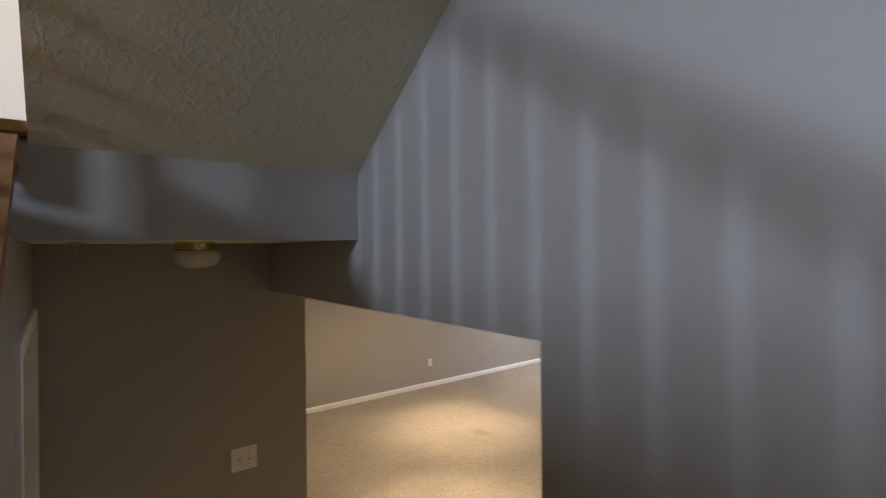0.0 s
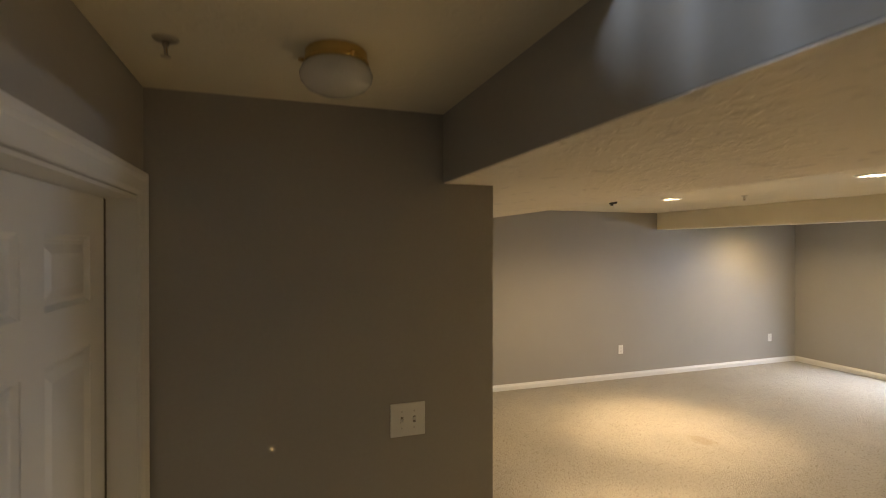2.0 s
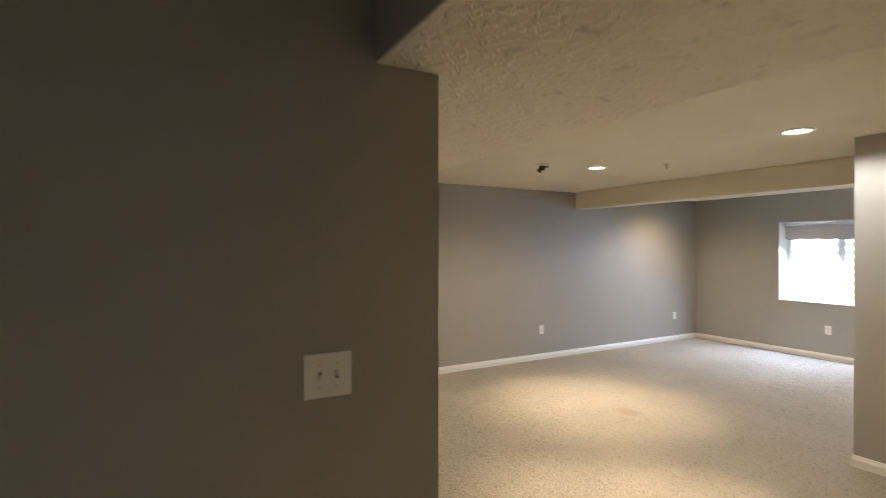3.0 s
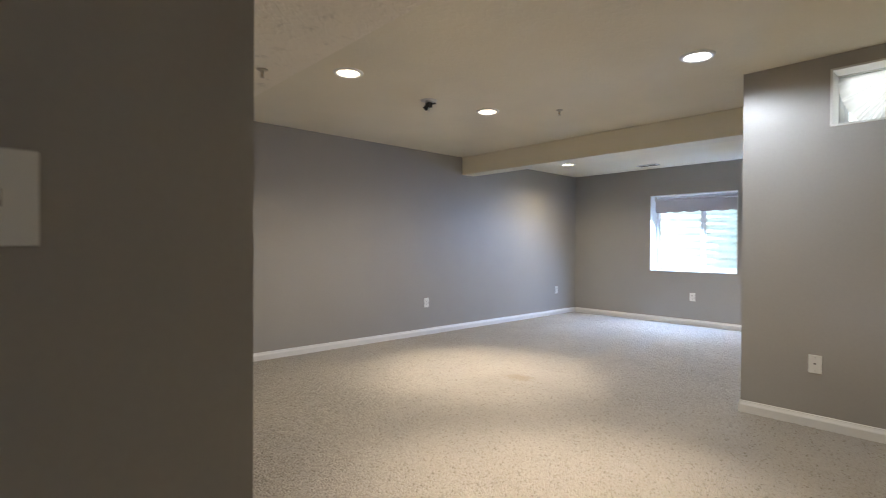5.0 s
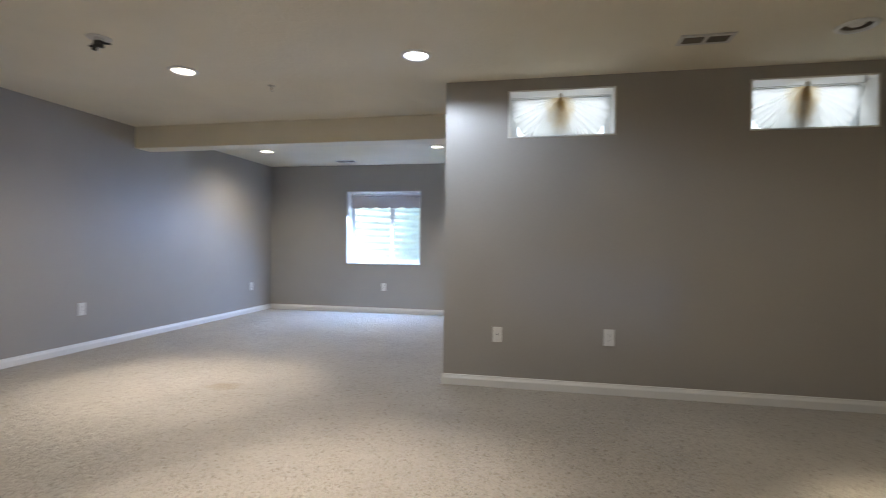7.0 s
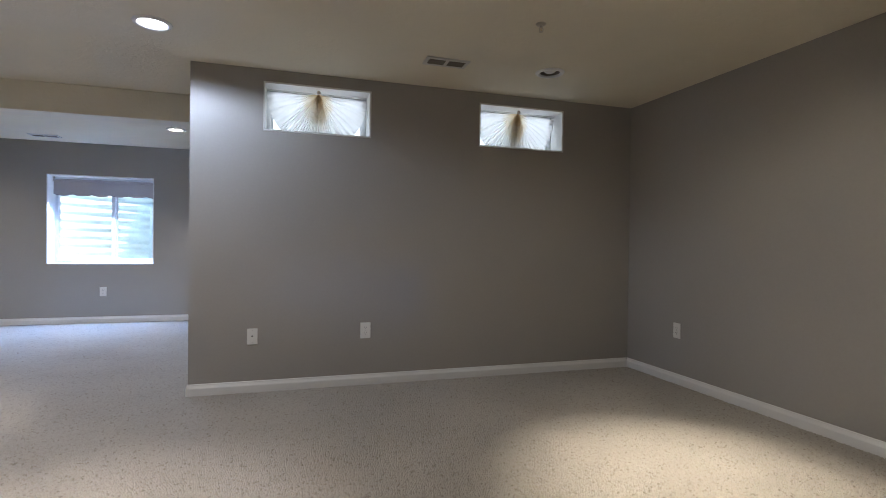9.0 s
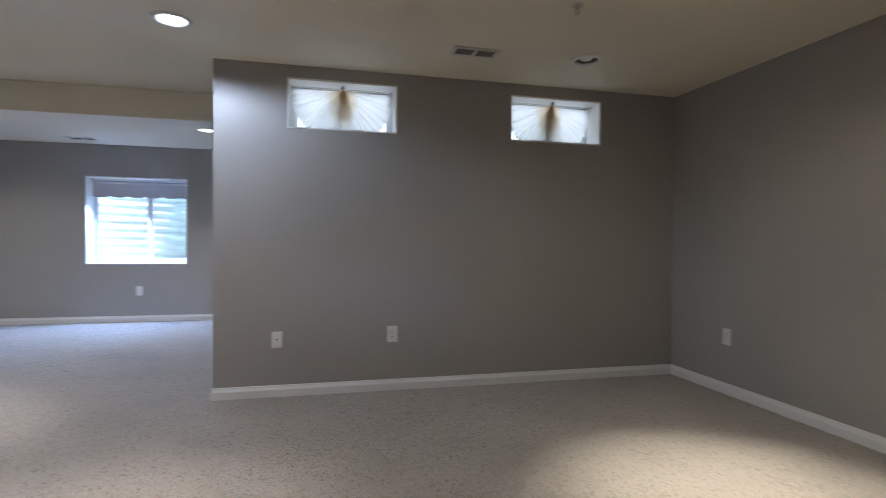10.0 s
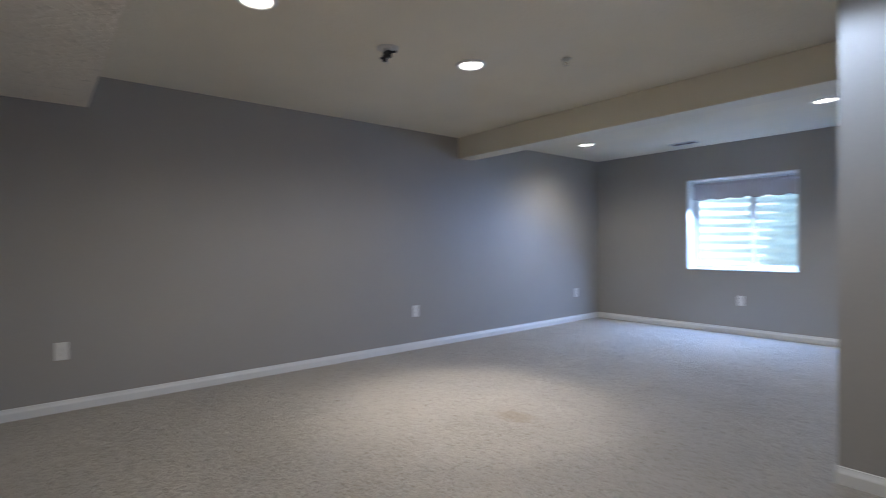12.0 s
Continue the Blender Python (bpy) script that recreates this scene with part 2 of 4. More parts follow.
def sheer_material(name):
    """Thin sheer cloth; dimmer light through the bunching under the knot is painted tan."""
    mat = bpy.data.materials.new(name)
    mat.use_nodes = True
    nt = mat.node_tree
    b = nt.nodes["Principled BSDF"]
    b.inputs["Roughness"].default_value = 0.9
    b.inputs["Specular IOR Level"].default_value = 0.1
    co = nt.nodes.new("ShaderNodeTexCoord")
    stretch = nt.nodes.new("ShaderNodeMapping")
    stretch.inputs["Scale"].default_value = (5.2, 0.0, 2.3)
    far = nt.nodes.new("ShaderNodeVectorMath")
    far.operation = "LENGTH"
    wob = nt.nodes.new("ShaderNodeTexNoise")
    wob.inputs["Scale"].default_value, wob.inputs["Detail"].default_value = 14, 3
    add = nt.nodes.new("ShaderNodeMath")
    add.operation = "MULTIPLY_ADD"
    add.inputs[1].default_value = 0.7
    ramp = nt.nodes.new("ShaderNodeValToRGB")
    # tan centre stands for the light lost in overlapping cloth
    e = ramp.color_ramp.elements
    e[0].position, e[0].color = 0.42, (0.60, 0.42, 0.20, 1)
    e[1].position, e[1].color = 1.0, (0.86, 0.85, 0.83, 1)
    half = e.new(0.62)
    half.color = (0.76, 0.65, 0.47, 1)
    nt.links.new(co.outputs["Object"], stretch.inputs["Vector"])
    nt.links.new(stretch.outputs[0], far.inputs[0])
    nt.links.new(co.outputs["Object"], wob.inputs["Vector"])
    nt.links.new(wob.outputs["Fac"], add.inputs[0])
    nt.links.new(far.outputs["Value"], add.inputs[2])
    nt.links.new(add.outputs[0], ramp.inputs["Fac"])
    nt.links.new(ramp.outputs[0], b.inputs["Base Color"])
    t = nt.nodes.new("ShaderNodeBsdfTranslucent")
    nt.links.new(ramp.outputs[0], t.inputs["Color"])
    clear = nt.nodes.new("ShaderNodeBsdfTransparent")
    mix, mix2 = nt.nodes.new("ShaderNodeMixShader"), nt.nodes.new("ShaderNodeMixShader")
    mix.inputs[0].default_value, mix2.inputs[0].default_value = 0.5, 0.05
    nt.links.new(b.outputs[0], mix.inputs[1])
    nt.links.new(t.outputs[0], mix.inputs[2])
    nt.links.new(mix.outputs[0], mix2.inputs[1])
    nt.links.new(clear.outputs[0], mix2.inputs[2])
    nt.links.new(mix2.outputs[0], nt.nodes["Material Output"].inputs["Surface"])
    return mat


PAINT = material("grey_wall_paint", (0.374, 0.352, 0.319), rough=0.48, var=0.03, var_scale=1.5, grain=0.02, grain_scale=60, bump=0.12, bump_scale=260, bump_size=0.0015, spec=0.45)
CEILING = ceiling_material("textured_ceiling_paint", (0.80, 0.745, 0.61), 0.2)
# the ceiling's paint with stronger relief, yellowed to offset the blue hall light
STAIRCEIL = ceiling_material("stair_ceiling_offset_for_blue_light", (0.72, 0.67, 0.52), 0.42)
ROUGHCEIL = ceiling_material("rough_soffit_paint", (0.86, 0.80, 0.69), 0.6, True)
WHITE = material("white_trim_paint", (0.80, 0.79, 0.76), rough=0.38, var=0.03, var_scale=4, bump=0.05, bump_scale=80, bump_size=0.001)
# cream for the unseen hall walls, to warm the daylight they bounce
HALL_BOUNCE = material("cream_hall_bounce", (0.74, 0.67, 0.54), rough=0.7, var=0.02, var_scale=2)
PLASTIC = material("white_plastic", (0.80, 0.79, 0.75), rough=0.35, var=0.02, var_scale=20)
DARK = material("dark_slot", (0.03, 0.028, 0.025), rough=0.7)
SLOT = material("switch_slot", (0.24, 0.22, 0.19), rough=0.7)
GREYMETAL = material("painted_vent_metal", (0.62, 0.60, 0.56), rough=0.45, var=0.05, var_scale=12)
# dark tone that paints in shade inside recesses: vent slats, unlit can, door gap
RECESS_SHADE = material("recess_shade_dark", (0.17, 0.15, 0.12), rough=0.7)
BRASS = material("polished_brass", (0.74, 0.52, 0.24), rough=0.15, metal=1.0, var=0.06, var_scale=15)
CHROME = material("sprinkler_metal", (0.55, 0.50, 0.42), rough=0.35, metal=1.0)
MILK = material("milk_glass", (0.62, 0.60, 0.54), rough=0.16, var=0.02, var_scale=10)
VINYL = material("window_vinyl", (0.80, 0.82, 0.83), rough=0.4, var=0.02, var_scale=8)
OAK = wood_material("oak", (0.30, 0.14, 0.05), (0.50, 0.27, 0.11), (1, 8, 8))
OAK_RED = wood_material("reddish_oak", (0.20, 0.075, 0.03), (0.33, 0.15, 0.065), (1, 8, 8))
OAK_UP = wood_material("oak_upright", (0.34, 0.17, 0.06), (0.54, 0.31, 0.13), (9, 9, 1))
CARPET = carpet_material("beige_loop_carpet")
PILE = carpet_material("beige_loop_pile", True)
STEEL = material("galvanised_steel", (0.80, 0.96, 0.96), rough=0.5, metal=0.0, var=0.1, var_scale=6, grain=0.05, grain_scale=60)
EARTH = material("dry_lawn", (0.10, 0.10, 0.05), rough=0.95, var=0.3, var_scale=3, grain=0.25, grain_scale=40)
GRAVEL = material("gravel", (0.55, 0.53, 0.50), rough=0.95, var=0.2, var_scale=20, grain=0.3, grain_scale=60, bump=0.8, bump_scale=50, bump_size=0.02)
SHADE = cloth_material("roller_shade_cloth", (0.60, 0.55, 0.55), 0.35)
SHEER = sheer_material("sheer_curtain_cloth")
GLASS = glass_material("clear_glass")
REFLECTOR = material("white_can_baffle", (0.85, 0.84, 0.80), rough=0.3)
GLOWS = {}


# ---- building helpers ----
def finish(name, bm, mat, smooth=False):
    bmesh.ops.recalc_face_normals(bm, faces=bm.faces)
    me = bpy.data.meshes.new(name)
    bm.to_mesh(me)
    bm.free()
    me.materials.append(mat)
    if smooth:
        me.polygons.foreach_set("use_smooth", [True] * len(me.polygons))
    return new(name, me)


def part(name, bm, mat, parent, label="", smooth=False):
    """One mesh object under a thing or a part; its mesh is in the parent's own axes."""
    ob = finish(name, bm, mat, smooth)
    ob.parent = parent
    return tagged(ob, label)


def thing(name, m, label, category, group="", kind=""):
    ob = new(name)
    ob.empty_display_size = 0.05
    ob.matrix_basis = m
    return tagged(ob, label, category, group, kind)


def box(x0, x1, y0, y1, z0, z1, bevel=0.0, bm=None):
    made = bmesh.new() if bm is None else bm
    vs = [made.verts.new((x, y, z)) for x in (x0, x1) for y in (y0, y1) for z in (z0, z1)]
    fs = [made.faces.new([vs[i] for i in q]) for q in ((0, 1, 3, 2), (4, 6, 7, 5), (0, 4, 5, 1), (2, 3, 7, 6), (0, 2, 6, 4), (1, 5, 7, 3))]
    if bevel:
        bmesh.ops.bevel(made, geom=list({e for f in fs for e in f.edges}), offset=bevel, segments=2, affect="EDGES", profile=0.5)
    return made


def lathe(profile, n=32, bm=None, at=(0, 0, 0)):
    """Turned solid from (radius, height) pairs."""
    made = bmesh.new() if bm is None else bm
    rings = []
    for r, z in profile:
        if r < 1e-6:
            rings.append([made.verts.new((at[0], at[1], at[2] + z))])
        else:
            rings.append([made.verts.new((at[0] + r * math.cos(2 * math.pi * i / n), at[1] + r * math.sin(2 * math.pi * i / n), at[2] + z)) for i in range(n)])
    for a, b in zip(rings, rings[1:]):
        for i in range(n):
            j = (i + 1) % n
            if len(a) == 1 and len(b) > 1:
                made.faces.new((a[0], b[i], b[j]))
            elif len(b) == 1 and len(a) > 1:
                made.faces.new((a[i], a[j], b[0]))
            elif len(a) > 1:
                made.faces.new((a[i], a[j], b[j], b[i]))
    return made


def prism(points, y0, y1):
    """A polygon of (x, z) drawn out along y."""
    made = bmesh.new()
    a = [made.verts.new((x, y0, z)) for x, z in points]
    b = [made.verts.new((x, y1, z)) for x, z in points]
    made.faces.new(a)
    made.faces.new(b[::-1])
    for i in range(len(a)):
        j = (i + 1) % len(a)
        made.faces.new((a[i], b[i], b[j], a[j]))
    return made


def pierced(axis, u0, u1, w0, w1, z0, z1, holes):
    """A wall along x or y of a thickness w0..w1 with holes (u0, u1, z0, z1) right through it."""
    us = sorted({u0, u1, *[v for h in holes for v in h[:2]]})
    zs = sorted({z0, z1, *[v for h in holes for v in h[2:]]})

    def solid(i, k):
        if not (0 <= i < len(us) - 1 and 0 <= k < len(zs) - 1):
            return False
        u, z = (us[i] + us[i + 1]) / 2, (zs[k] + zs[k + 1]) / 2
        return not any(h[0] < u < h[1] and h[2] < z < h[3] for h in holes)

    made = bmesh.new()
    cache = {}

    def v(u, w, z):
        p = (u, w, z) if axis == "x" else (w, u, z)
        if p not in cache:
            cache[p] = made.verts.new(p)
        return cache[p]

    for i in range(len(us) - 1):
        for k in range(len(zs) - 1):
            if not solid(i, k):
                continue
            a, b, c, d = us[i], us[i + 1], zs[k], zs[k + 1]
            for w in (w0, w1):
                made.faces.new((v(a, w, c), v(b, w, c), v(b, w, d), v(a, w, d)))
            for di, dk, (p, q) in ((-1, 0, ((a, c), (a, d))), (1, 0, ((b, c), (b, d))), (0, -1, ((a, c), (b, c))), (0, 1, ((a, d), (b, d)))):
                if not solid(i + di, k + dk):
                    made.faces.new((v(p[0], w0, p[1]), v(q[0], w0, q[1]), v(q[0], w1, q[1]), v(p[0], w1, p[1])))
    return made


def structure(name, bm, mat, label, category):
    return tagged(finish(name, bm, mat), label, category, kind="structure")


# ---- large structure: the room ----
WIN = (1.31, 2.515, 0.775, 1.918)
H1 = (4.095, 4.868, 1.890, 2.245)
H2 = (5.745, 6.515, 1.890, 2.245)
structure("floor", box(-0.02, EAST_X + 0.22, LEFT_Y - 0.02, WIN_Y + 0.02, -0.12, FLOOR_Z), CARPET, "beige looped-pile carpet with a faint brown stain", "carpet")
structure("wall_west", box(-0.2, 0, SOUTH_Y - 0.2, WIN_Y + 0.3, -0.12, CEIL + 0.3), PAINT, "long plain grey painted wall", "wall")
structure("wall_north", pierced("x", 0, BUMP_X, WIN_Y, WIN_Y + 0.30, -0.12, CEIL + 0.3, [WIN]), PAINT, "grey painted wall with one basement window", "wall")
structure("wall_alcove_side", box(BUMP_X, BUMP_X + 0.26, 0.26, WIN_Y + 0.30, -0.12, CEIL + 0.3), PAINT, "grey painted side wall of the window alcove", "wall")
structure("wall_hopper", pierced("x", BUMP_X, EAST_X + 0.4, 0, 0.26, -0.12, CEIL + 0.3, [H1, H2]), PAINT, "grey painted wall with two small high windows", "wall")



def east_x(y):
    """The end wall stands slightly out of square."""
    return EAST_X + 0.005 - 0.034 * y


ew = bmesh.new()
corners = [[ew.verts.new((x, y, z)) for x, y in ((east_x(SOUTH_Y), SOUTH_Y), (EAST_X + 0.4, SOUTH_Y), (EAST_X + 0.4, 0), (east_x(0), 0))] for z in (-0.12, CEIL + 0.3)]
ew.faces.new(corners[0])
ew.faces.new(corners[1])
for i in range(4):
    ew.faces.new((corners[0][i], corners[0][(i + 1) % 4], corners[1][(i + 1) % 4], corners[1][i]))
structure("wall_east", ew, PAINT, "plain grey painted end wall", "wall")
structure("wall_south", box(0, SW_X - 0.14, WELL_Y, SOUTH_Y, -0.12, CEIL + 0.3), PAINT, "grey painted wall behind the stairs", "wall")
structure("wall_stair", pierced("x", SW_X, 8.2, WELL_Y, SOUTH_Y, -0.12, 5.3, [(SW_X - 0.001, JAMB_X, -0.13, LOW + 0.004)]), PAINT, "tall grey stair wall with a wide cased-free opening", "wall")
structure("wall_switch", box(SW_X - 0.14, SW_X, LEFT_Y, SOUTH_Y, -0.12, 2.37), PAINT, "grey painted wall end with the light switches", "wall")
def ceiling_mesh(x0, x1, y0, y1, z, holes, r, half):
    """A ceiling sheet with round holes, closed by a slab above."""
    made = box(x0, x1, y0, y1, z + 0.14, z + 0.26)
    cuts_x = sorted({x0, x1, *[round(h[0] + d, 4) for h in holes for d in (-half, half)]})
    cuts_y = sorted({y0, y1, *[round(h[1] + d, 4) for h in holes for d in (-half, half)]})
    cache = {}

    def v(x, y):
        key = (round(x, 4), round(y, 4))
        if key not in cache:
            cache[key] = made.verts.new((x, y, z))
        return cache[key]

    n = 8
    for xa, xb in zip(cuts_x, cuts_x[1:]):
        for ya, yb in zip(cuts_y, cuts_y[1:]):
            hole = [h for h in holes if xa < h[0] < xb and ya < h[1] < yb]
            if not hole:
                made.faces.new((v(xa, ya), v(xb, ya), v(xb, yb), v(xa, yb)))
                continue
            cx, cy = hole[0]
            ring = [v(cx + r * math.cos(math.pi * 2 * i / (4 * n)), cy + r * math.sin(math.pi * 2 * i / (4 * n))) for i in range(4 * n)]
            corners = [v(xb, yb), v(xa, yb), v(xa, ya), v(xb, ya)]
            for q in range(4):
                for i in range(n):
                    made.faces.new((corners[q], ring[q * n + i], ring[(q * n + i + 1) % (4 * n)]))
                made.faces.new((corners[q], ring[((q + 1) * n) % (4 * n)], corners[(q + 1) % 4]))
    return made


structure("ceiling", ceiling_mesh(-0.2, EAST_X + 0.4, SOUTH_Y, WIN_Y + 0.3, CEIL, [c[:2] for c in CANS], 0.078, 0.11), CEILING, "off-white hand-textured ceiling", "ceiling")
sb = box(0, EAST_X + 0.3, SOUTH_Y + 0.001, -2.555, LOW, CEIL)
box(SW_X + 0.001, JAMB_X - 0.001, WELL_Y + 0.003, SOUTH_Y + 0.001, LOW, LOW + 0.0036, bm=sb)
structure("soffit", sb, ROUGHCEIL, "lowered off-white textured soffit along the stair opening", "soffit")
structure("beam", box(0, BUMP_X, 0.87, 1.09, LOW - 0.005, CEIL, 0.006), CEILING, "boxed-in cream painted ceiling beam", "beam")

# ---- large structure: the stairs ----
def cap_z(x):
    return 2.36 - 0.70 * (x - 5.36)


door_hole = (3.955, 4.887, -0.13, 2.012)
structure("wall_stair_left", pierced("x", SW_X - 0.14, 4.98, LEFT_Y - 0.14, LEFT_Y, -0.12, 2.37, [door_hole]), PAINT, "grey painted wall with the closet door", "wall")
structure("wall_stair_skirt", prism([(4.98, -0.12), (6.67, -0.12), (6.67, cap_z(6.67)), (5.07, cap_z(5.07)), (5.07, 2.37), (4.98, 2.37)], LEFT_Y - 0.12, LEFT_Y), PAINT, "grey painted wall below the sloping stair rail", "wall")
structure("landing_ceiling", box(SW_X, 4.90, LEFT_Y, WELL_Y, 2.366, 2.372), CEILING, "off-white ceiling over the foot of the stairs", "ceiling")
fe = box(2.5, 4.94, -5.75, WELL_Y, 2.372, HALL_Z - 0.03)
box(4.90, 4.94, LEFT_Y, WELL_Y, 2.364, 2.372, bm=fe)
structure("upper_floor_edge", fe, PAINT, "grey painted edge of the floor above", "floor edge")
structure("upper_floor", box(2.5, 8.0, -9.8, -5.75, 2.384, HALL_Z), OAK, "oak floor of the hall above", "floor")
slope = [(4.94, 2.62), (8.0, 2.62 + 0.757 * 3.06), (8.0, 2.80 + 0.757 * 3.06), (4.94, 2.80)]
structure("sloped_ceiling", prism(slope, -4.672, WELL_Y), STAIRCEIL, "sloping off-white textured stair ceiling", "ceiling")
HALLBRIGHT = material("white_hall_paint", (0.86, 0.87, 0.88), rough=0.7, var=0.02, var_scale=2)
structure("hall_wall_west", box(2.3, 2.5, -9.9, WELL_Y, 2.384, 5.3), HALLBRIGHT, "white wall of the hall above", "wall")
# the wider hole is for the added, unseen window
structure("hall_wall_south", pierced("x", 2.3, 8.2, -10.0, -9.8, 2.384, 5.3, [(HALL_WIN_X - 0.25, HALL_WIN_X + 0.25, 3.25, 4.45), (2.75, 3.65, 3.30, 4.70)]), HALL_BOUNCE, "cream hall wall with a narrow window and an added second one", "wall")
structure("hall_wall_east", box(8.0, 8.2, -9.8, WELL_Y, -0.12, 5.3), HALL_BOUNCE, "white end wall of the stairwell", "wall")
structure("hall_ceiling", box(2.3, 8.2, -10.0, SOUTH_Y, 5.1, 5.3), HALL_BOUNCE, "white hall ceiling", "ceiling")
structure("wall_flight_side", box(4.94, 8.0, -5.87, -5.75, -0.12, 2.384), PAINT, "grey wall beside the upper flight", "wall")
structure("half_landing", box(6.67, 8.0, -5.75, WELL_Y, 0.9, LAND_Z), CARPET, "carpeted half landing", "landing")
structure("closet_back", box(3.72, 4.94, -5.75, -5.6, -0.12, 2.384), PAINT, "plain closet wall", "wall")


# ---- baseboards ----
def baseboard(x0, y0, x1, y1, nx, ny):
    """A moulded board from one wall point to another; (nx, ny) points into the room."""
    prof = [(0, 0), (0.014, 0), (0.014, 0.052), (0.0125, 0.057), (0.0085, 0.066), (0.006, 0.074), (0.005, 0.081), (0.003, 0.083), (0, 0.083)]
    made = bmesh.new()
    rows = [[made.verts.new((x + nx * d, y + ny * d, FLOOR_Z + h)) for d, h in prof] for x, y in ((x0, y0), (x1, y1))]
    made.faces.new(rows[0])
    made.faces.new(rows[1][::-1])
    for i in range(len(prof)):
        j = (i + 1) % len(prof)
        made.faces.new((rows[0][i], rows[0][j], rows[1][j], rows[1][i]))
    structure("baseboard", made, WHITE, "white painted moulded baseboard", "baseboard")


baseboard(0, SOUTH_Y, 0, WIN_Y, 1, 0)
baseboard(0.013, WIN_Y, BUMP_X - 0.013, WIN_Y, 0, -1)
baseboard(BUMP_X, -0.013, BUMP_X, WIN_Y, -1, 0)
baseboard(BUMP_X, 0, EAST_X - 0.013, 0, 0, -1)
baseboard(east_x(0), 0, east_x(SOUTH_Y), SOUTH_Y, -1, -0.034)
baseboard(0.013, SOUTH_Y, SW_X, SOUTH_Y, 0, 1)
baseboard(JAMB_X, SOUTH_Y, EAST_X - 0.013, SOUTH_Y, 0, 1)
baseboard(JAMB_X, WELL_Y, JAMB_X, SOUTH_Y + 0.013, -1, 0)
baseboard(SW_X, LEFT_Y, SW_X, SOUTH_Y + 0.013, 1, 0)


# ---- windows ----
def frame_bars(parent, name, x0, x1, z0, z1, y0, y1, w, mat):
    part(name, box(x0, x0 + w, y0, y1, z0, z1, 0.004), mat, parent)
    part(name, box(x1 - w, x1, y0, y1, z0, z1, 0.004), mat, parent)
    part(name, box(x0 + w, x1 - w, y0, y1, z1 - w, z1, 0.004), mat, parent)
    part(name, box(x0 + w, x1 - w, y0, y1, z0, z0 + w, 0.004), mat, parent)


def pane(parent, x0, x1, z0, z1, y):
    ob = part("pane", box(x0, x1, y, y + 0.004, z0, z1), GLASS, parent)
    ob.visible_shadow = False
    return ob


def liner(parent, x0, x1, z0, z1, y0, y1):
    """White reveal boards and sill inside an opening."""
    t = 0.012
    part("reveal", box(x0, x0 + t, y0, y1, z0 + t, z1 - t), WHITE, parent)
    part("reveal", box(x1 - t, x1, y0, y1, z0 + t, z1 - t), WHITE, parent)
    part("reveal", box(x0, x1, y0, y1, z1 - t, z1), WHITE, parent)
    part("window_sill", box(x0, x1, y0 - 0.006, y1, z0, z0 + t, 0.003), WHITE, parent)


w1 = thing("window_1", pose(0, WIN_Y, 0), "white vinyl sliding basement window in a deep reveal", "window", kind="structure")
x0, x1, z0, z1 = WIN
liner(w1, x0, x1, z0, z1, 0.002, 0.24)
frame_bars(w1, "window_frame", x0 + 0.012, x1 - 0.012, z0 + 0.012, z1 - 0.012, 0.215, 0.285, 0.035, VINYL)
xm = (x0 + x1) / 2 + 0.075
part("mullion", box(xm - 0.022, xm + 0.022, 0.205, 0.275, z0 + 0.047, z1 - 0.047, 0.004), VINYL, w1)
frame_bars(w1, "sash", xm + 0.022, x1 - 0.047, z0 + 0.047, z1 - 0.047, 0.225, 0.25, 0.022, VINYL)
pane(w1, x0 + 0.047, xm - 0.022, z0 + 0.047, z1 - 0.047, 0.262)
pane(w1, xm + 0.044, x1 - 0.069, z0 + 0.069, z1 - 0.069, 0.236)


def hopper(name, hole):
    x0, x1, z0, z1 = hole
    w = thing(name, pose(0, 0, 0), "small white hopper window high in the wall", "window", "hopper windows", "structure")
    liner(w, x0, x1, z0, z1, 0.002, 0.20)
    frame_bars(w, "window_frame", x0 + 0.012, x1 - 0.012, z0 + 0.012, z1 - 0.012, 0.205, 0.25, 0.028, VINYL)
    frame_bars(w, "sash", x0 + 0.04, x1 - 0.04, z0 + 0.04, z1 - 0.04, 0.215, 0.24, 0.02, VINYL)
    pane(w, x0 + 0.06, x1 - 0.06, z0 + 0.06, z1 - 0.06, 0.225)


hopper("window_2", H1)
hopper("window_3", H2)

# scalloped roller shade
shade = thing("roller_shade", pose((WIN[0] + WIN[1]) / 2, WIN_Y + 0.15, WIN[3] - 0.06), "mauve-grey roller shade with a scalloped hem, mostly rolled up", "roller shade")
hw = (WIN[1] - WIN[0]) / 2 - 0.02
bm = bmesh.new()
N, ROWS, DROP = 108, 5, 0.175
grid = []
for i in range(N + 1):
    u = i / N
    x = -hw + 2 * hw * u
    low = -DROP - 0.022 * abs(math.sin(u * math.pi * 5.5)) ** 0.8
    col = []
    for k in range(ROWS + 1):
        z = -0.01 + (low + 0.01) * k / ROWS
        y = -0.006 + 0.002 * math.sin(u * 7 + k)
        col.append((bm.verts.new((x, y, z)), bm.verts.new((x, y + 0.0015, z))))
    grid.append(col)
for i in range(N):
    for k in range(ROWS):
        for s_ in (0, 1):
            bm.faces.new((grid[i][k][s_], grid[i + 1][k][s_], grid[i + 1][k + 1][s_], grid[i][k + 1][s_]))
    bm.faces.new((grid[i][ROWS][0], grid[i + 1][ROWS][0], grid[i + 1][ROWS][1], grid[i][ROWS][1]))
part("shade_cloth", bm, SHADE, shade, smooth=False)
bm = lathe([(0, -hw), (0.018, -hw), (0.018, hw), (0, hw)], 18)
bmesh.ops.rotate(bm, verts=bm.verts, matrix=Matrix.Rotation(math.pi / 2, 3, "Y"))
